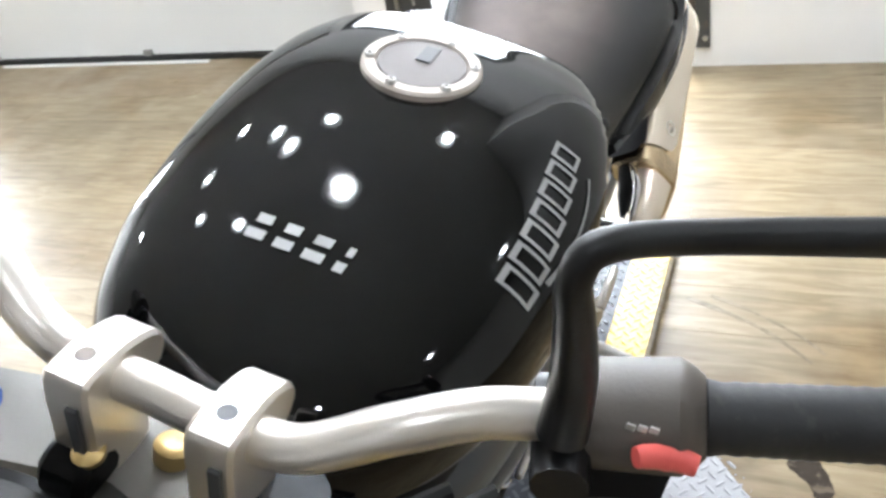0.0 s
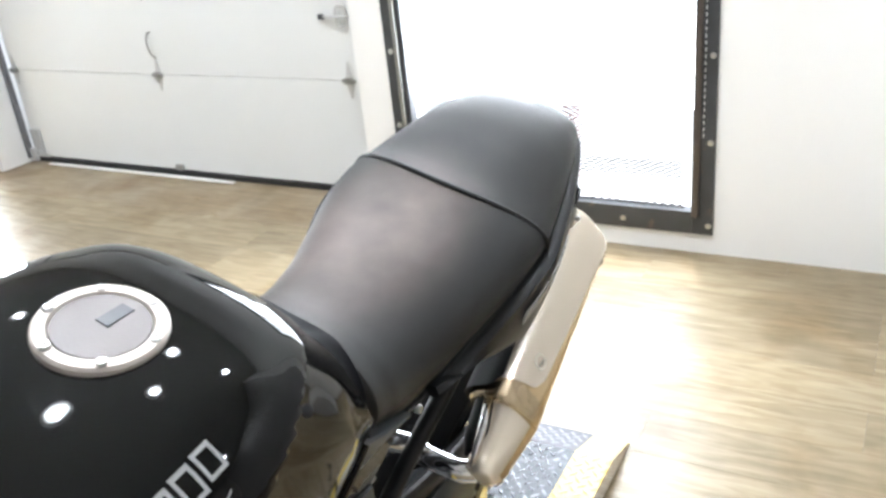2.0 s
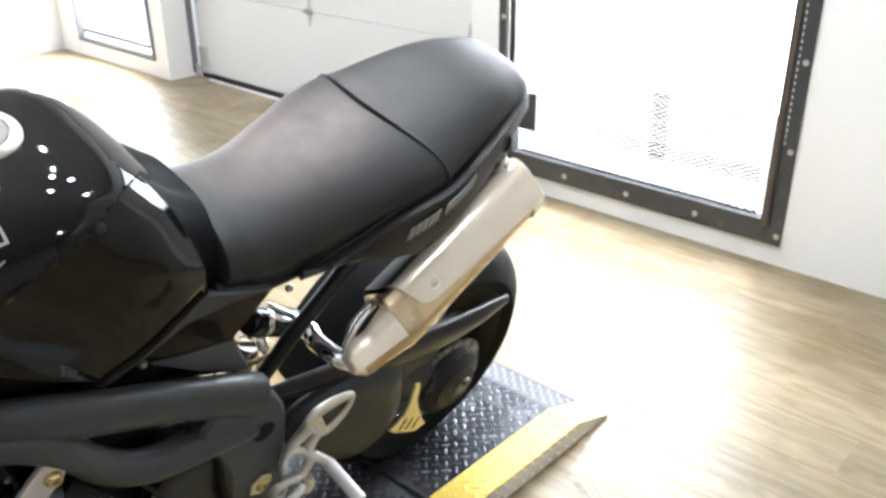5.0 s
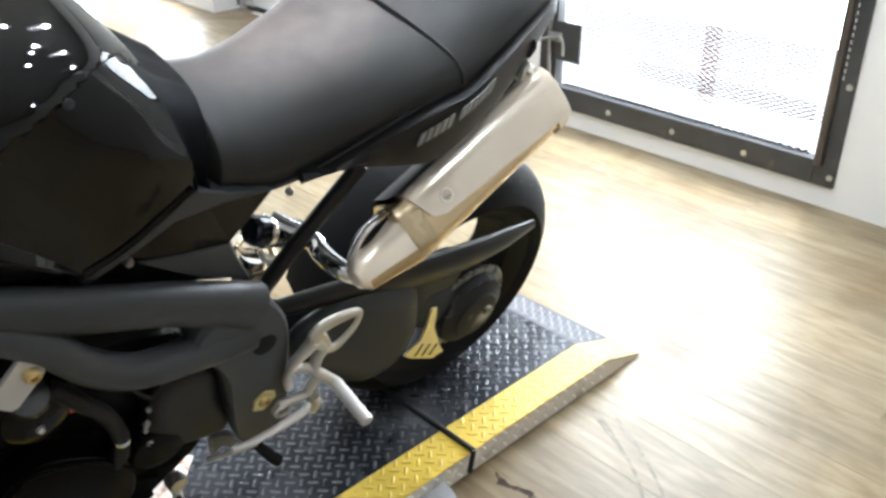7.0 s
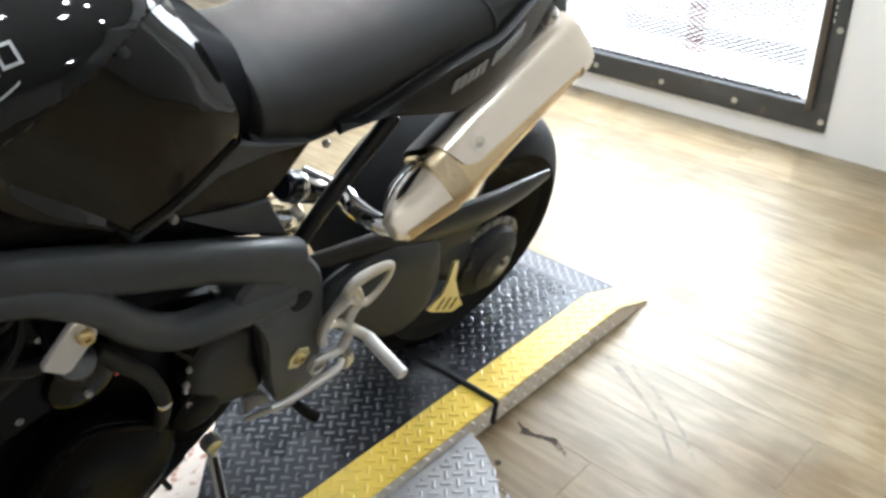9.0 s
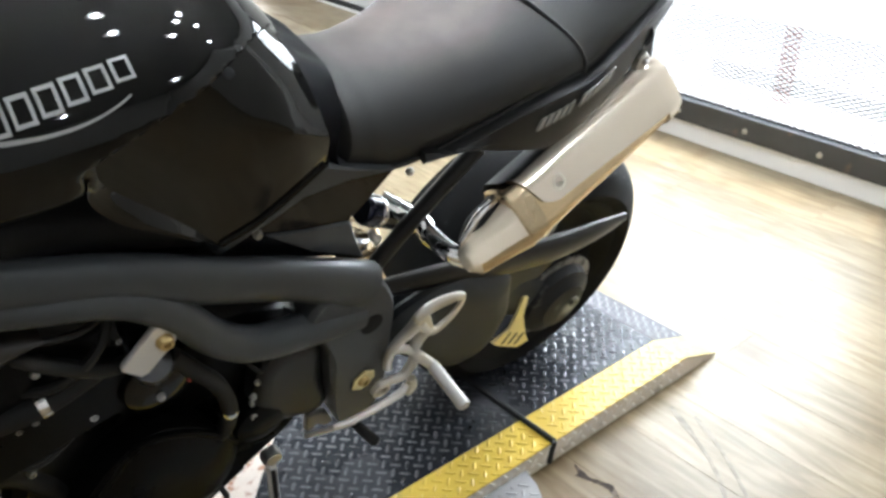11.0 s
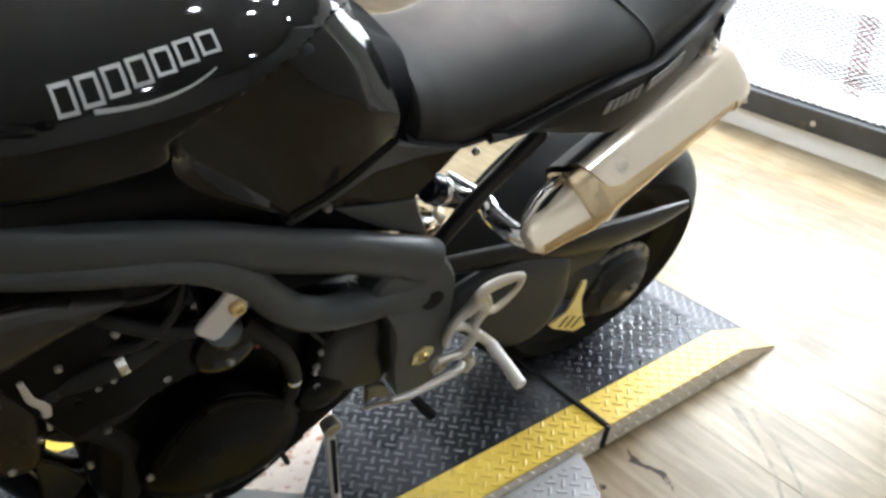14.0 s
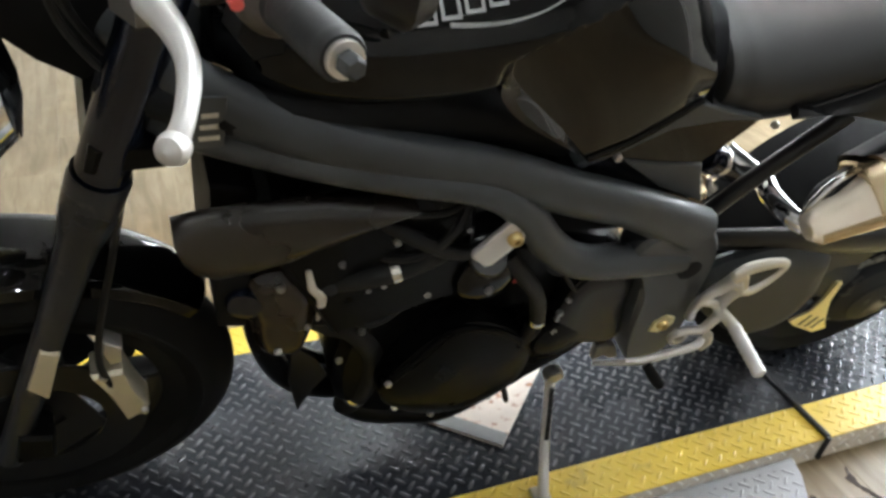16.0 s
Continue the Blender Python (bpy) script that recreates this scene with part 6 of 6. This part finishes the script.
part("heel_guard", tube([(0.203, y, z) for y, z in ((0.986, 0.582), (1.005, 0.594), (1.034, 0.598), (1.068, 0.594), (1.080, 0.583), (1.075, 0.560), (1.056, 0.539), (1.034, 0.528), (1.015, 0.543), (0.998, 0.566))], [0.010, 0.012, 0.0115, 0.009, 0.006, 0.006, 0.0075, 0.0085, 0.009, 0.010], 12, 5, flat=0.7), ALLOY, bike, "alloy heel guard loop")
part("footrest_joint", tube([(0.198, 1.015, 0.472), (0.205, 1.030, 0.458), (0.216, 1.041, 0.449)], [0.010, 0.010, 0.010], 12, 4), ALLOY, hanger, "cast footrest joint")
part("footrest", lathe([(0.006, -0.002), (0.0105, 0.0)] + [(0.0108 + 0.0013 * (k % 2), 0.004 + 0.006 * k) for k in range(14)] + [(0.0115, 0.090), (0.006, 0.094)], (0.214, 1.041, 0.449), (0.092, 0.005, -0.015), 18), LEVER, bike, "ribbed bare alloy footrest peg")
part("lower_arm", tube([(0.200, 1.012, 0.462), (0.203, 0.992, 0.436), (0.203, 0.962, 0.440), (0.203, 0.938, 0.440)], [0.009, 0.008, 0.007, 0.008], 12, 5), ALLOY, bike, "cast lower arm of the hanger")
part("pivot_ring", lathe([(0.011, -0.005), (0.017, -0.005), (0.017, 0.005), (0.011, 0.005)], (0.204, 0.945, 0.430), (1, 0, 0), 24, closed=True), ALLOY, bike, "alloy pivot ring")
part("return_spring", tube([(0.206, 1.010, 0.420), (0.207, 1.014, 0.400), (0.207, 1.010, 0.380)], [0.008, 0.010, 0.006], 10, 4), GOLD_ALLOY, bike, "pale spring cover")
gear = part("gear_lever", tube([(0.214, 0.992, 0.424), (0.220, 0.978, 0.416), (0.222, 0.930, 0.412), (0.223, 0.880, 0.411), (0.219, 0.845, 0.412)], [0.006, 0.007, 0.0065, 0.0065, 0.004], 12, 5), LEVER, bike, "bare alloy gear lever")
part("gear_peg", tube([(0.226, 0.888, 0.398), (0.240, 0.902, 0.378), (0.250, 0.915, 0.362)], [0.008, 0.0095, 0.0095], 12, 3), RUBBER, gear, "black rubber gear peg")
part("gear_rod", tube([(0.180, 0.825, 0.353), (0.205, 0.862, 0.380), (0.222, 0.888, 0.400)], 0.0045, 8, 3), ALLOY, bike, "thin gear linkage rod")
part("linkage_bracket", plate([(0.848, 0.350), (0.868, 0.350), (0.890, 0.336), (0.906, 0.300), (0.890, 0.296), (0.872, 0.314), (0.852, 0.306)], 0.135, 0.150, 0.003), YOKE_ALLOY, bike, "cast linkage bracket")
stand = part("side_stand", tube([(0.140, 0.79, 0.275), (0.150, 0.788, 0.245), (0.215, 0.770, 0.175), (0.292, 0.752, 0.108)], [0.011, 0.009, 0.0085, 0.010], 12, 4), LEVER, bike, "bare metal side stand")
part("stand_pivot", lathe([(0.016, -0.01), (0.018, 0.0), (0.016, 0.012), (0.008, 0.014)], (0.140, 0.79, 0.268), (1, 0, 0), 18), BOLT, stand)
part("stand_foot", box(0.270, 0.315, 0.735, 0.768, 0.090, 0.104, 0.003), ALLOY, stand, "flat stand foot")
part("stand_spring", tube([(0.160, 0.786, 0.252), (0.222, 0.768, 0.182)], 0.0045, 8, 1), HOSE, stand, "return spring")
part("light_bracket", plate([(0.02, 1.02), (0.16, 1.02), (0.145, 0.915), (0.115, 0.88), (0.07, 0.912), (0.043, 0.943), (0.0, 0.95)], -0.04, 0.0, 0.004), MATT_BLACK, bike, "black headlight bracket")
label = part("frame_label", plate([(0.212, 0.962), (0.245, 0.959), (0.240, 0.893), (0.208, 0.892)], 0.130, 0.133, 0.001), FRAME_GREY, bike, "grey label plate on the frame")
for k in range(3):
    part("label_bar", box(0.133, 0.1334, 0.215 + 0.002 * k, 0.236, 0.904 + 0.015 * k, 0.910 + 0.015 * k), BOLT, label, "pale bar of small print")


# ---- floor of wood-look planks, and marks on it ----
floor = tagged(part("floor", box(-5.53, 4.2, -5.2, WY + TH, -0.06, -0.0045), STEEL_DARK), "pale brown wood-look plank floor", "floor", kind="structure")
PW, PL = 0.182, 1.22


PLANKS = {}


def plank_mesh(length, width):
    if (length, width) not in PLANKS:
        PLANKS[length, width] = finish("plank", box(0.0003, length - 0.0003, 0.0003, width - 0.0003, -0.0045, 0.0, 0.0005), PLANK)
    return PLANKS[length, width]


rng = random.Random(7)
row, y = 0, WY + TH - PW
while y > -5.2 - PW:
    low = max(y, -5.2)
    x = -5.53 - rng.choice((0.0, 0.31, 0.52, 0.77, 0.98))
    while x < 4.19:
        a, b = max(x, -5.53), min(x + PL, 4.2)
        o = new("plank", plank_mesh(round(b - a, 3), round(y + PW - low, 3)))
        o.parent = floor
        o.matrix_basis = Matrix.Translation((a, low, 0))
        x += PL
    y -= PW


def blot(name, pts, label, seed):
    r = random.Random(seed)
    line = smooth_outline(pts, 6)
    ring = [(p.x + r.uniform(-0.002, 0.002), p.y + r.uniform(-0.002, 0.002)) for p in line]
    bm = loft([[(x, y, 0.0002) for x, y in ring], [(x, y, 0.0006) for x, y in ring]])
    return tagged(part(name, bm, STAIN), label, "stain", kind="structure")


blot("floor_stain", [(0.072, 1.402), (0.092, 1.400), (0.122, 1.397), (0.142, 1.405), (0.163, 1.413), (0.188, 1.404), (0.212, 1.388), (0.190, 1.392), (0.164, 1.398), (0.142, 1.393), (0.122, 1.386), (0.100, 1.378), (0.094, 1.388)], "dark worn scuff on the plank floor", 3)
blot("floor_stain", [(0.348, 1.205), (0.352, 1.228), (0.372, 1.238), (0.396, 1.236), (0.418, 1.205), (0.432, 1.160), (0.420, 1.135), (0.398, 1.138), (0.392, 1.160), (0.374, 1.182)], "dark curved scuff on the plank floor", 6)
blot("floor_stain", [(0.112, 1.28), (0.118, 1.287), (0.126, 1.28), (0.12, 1.272)], "small dark spot on the floor", 4)


def arc_mark(pts, wide, label):
    line = glide(pts, 10)
    vs = []
    for i, p in enumerate(line):
        d = (line[min(i + 1, len(line) - 1)] - line[max(i - 1, 0)]).normalized()
        s = Vector((-d.y, d.x, 0)) * wide * (0.5 + 0.5 * math.sin(math.pi * min(1.0, (i + 1) / 12)))
        vs.append([p + s, p - s, p - s + Vector((0, 0, 0.0003)), p + s + Vector((0, 0, 0.0003))])
    return tagged(part("tyre_mark", loft(vs), FAINT), label, "stain", kind="structure")


arc_mark([(0.089, 1.716, 0.0003), (0.190, 1.669, 0.0003), (0.277, 1.617, 0.0003), (0.335, 1.566, 0.0003), (0.385, 1.515, 0.0003)], 0.008, "faint curved tyre mark on the floor")
arc_mark([(0.146, 1.731, 0.0003), (0.230, 1.691, 0.0003), (0.301, 1.646, 0.0003), (0.363, 1.600, 0.0003), (0.412, 1.548, 0.0003)], 0.007, "faint curved tyre mark on the floor")
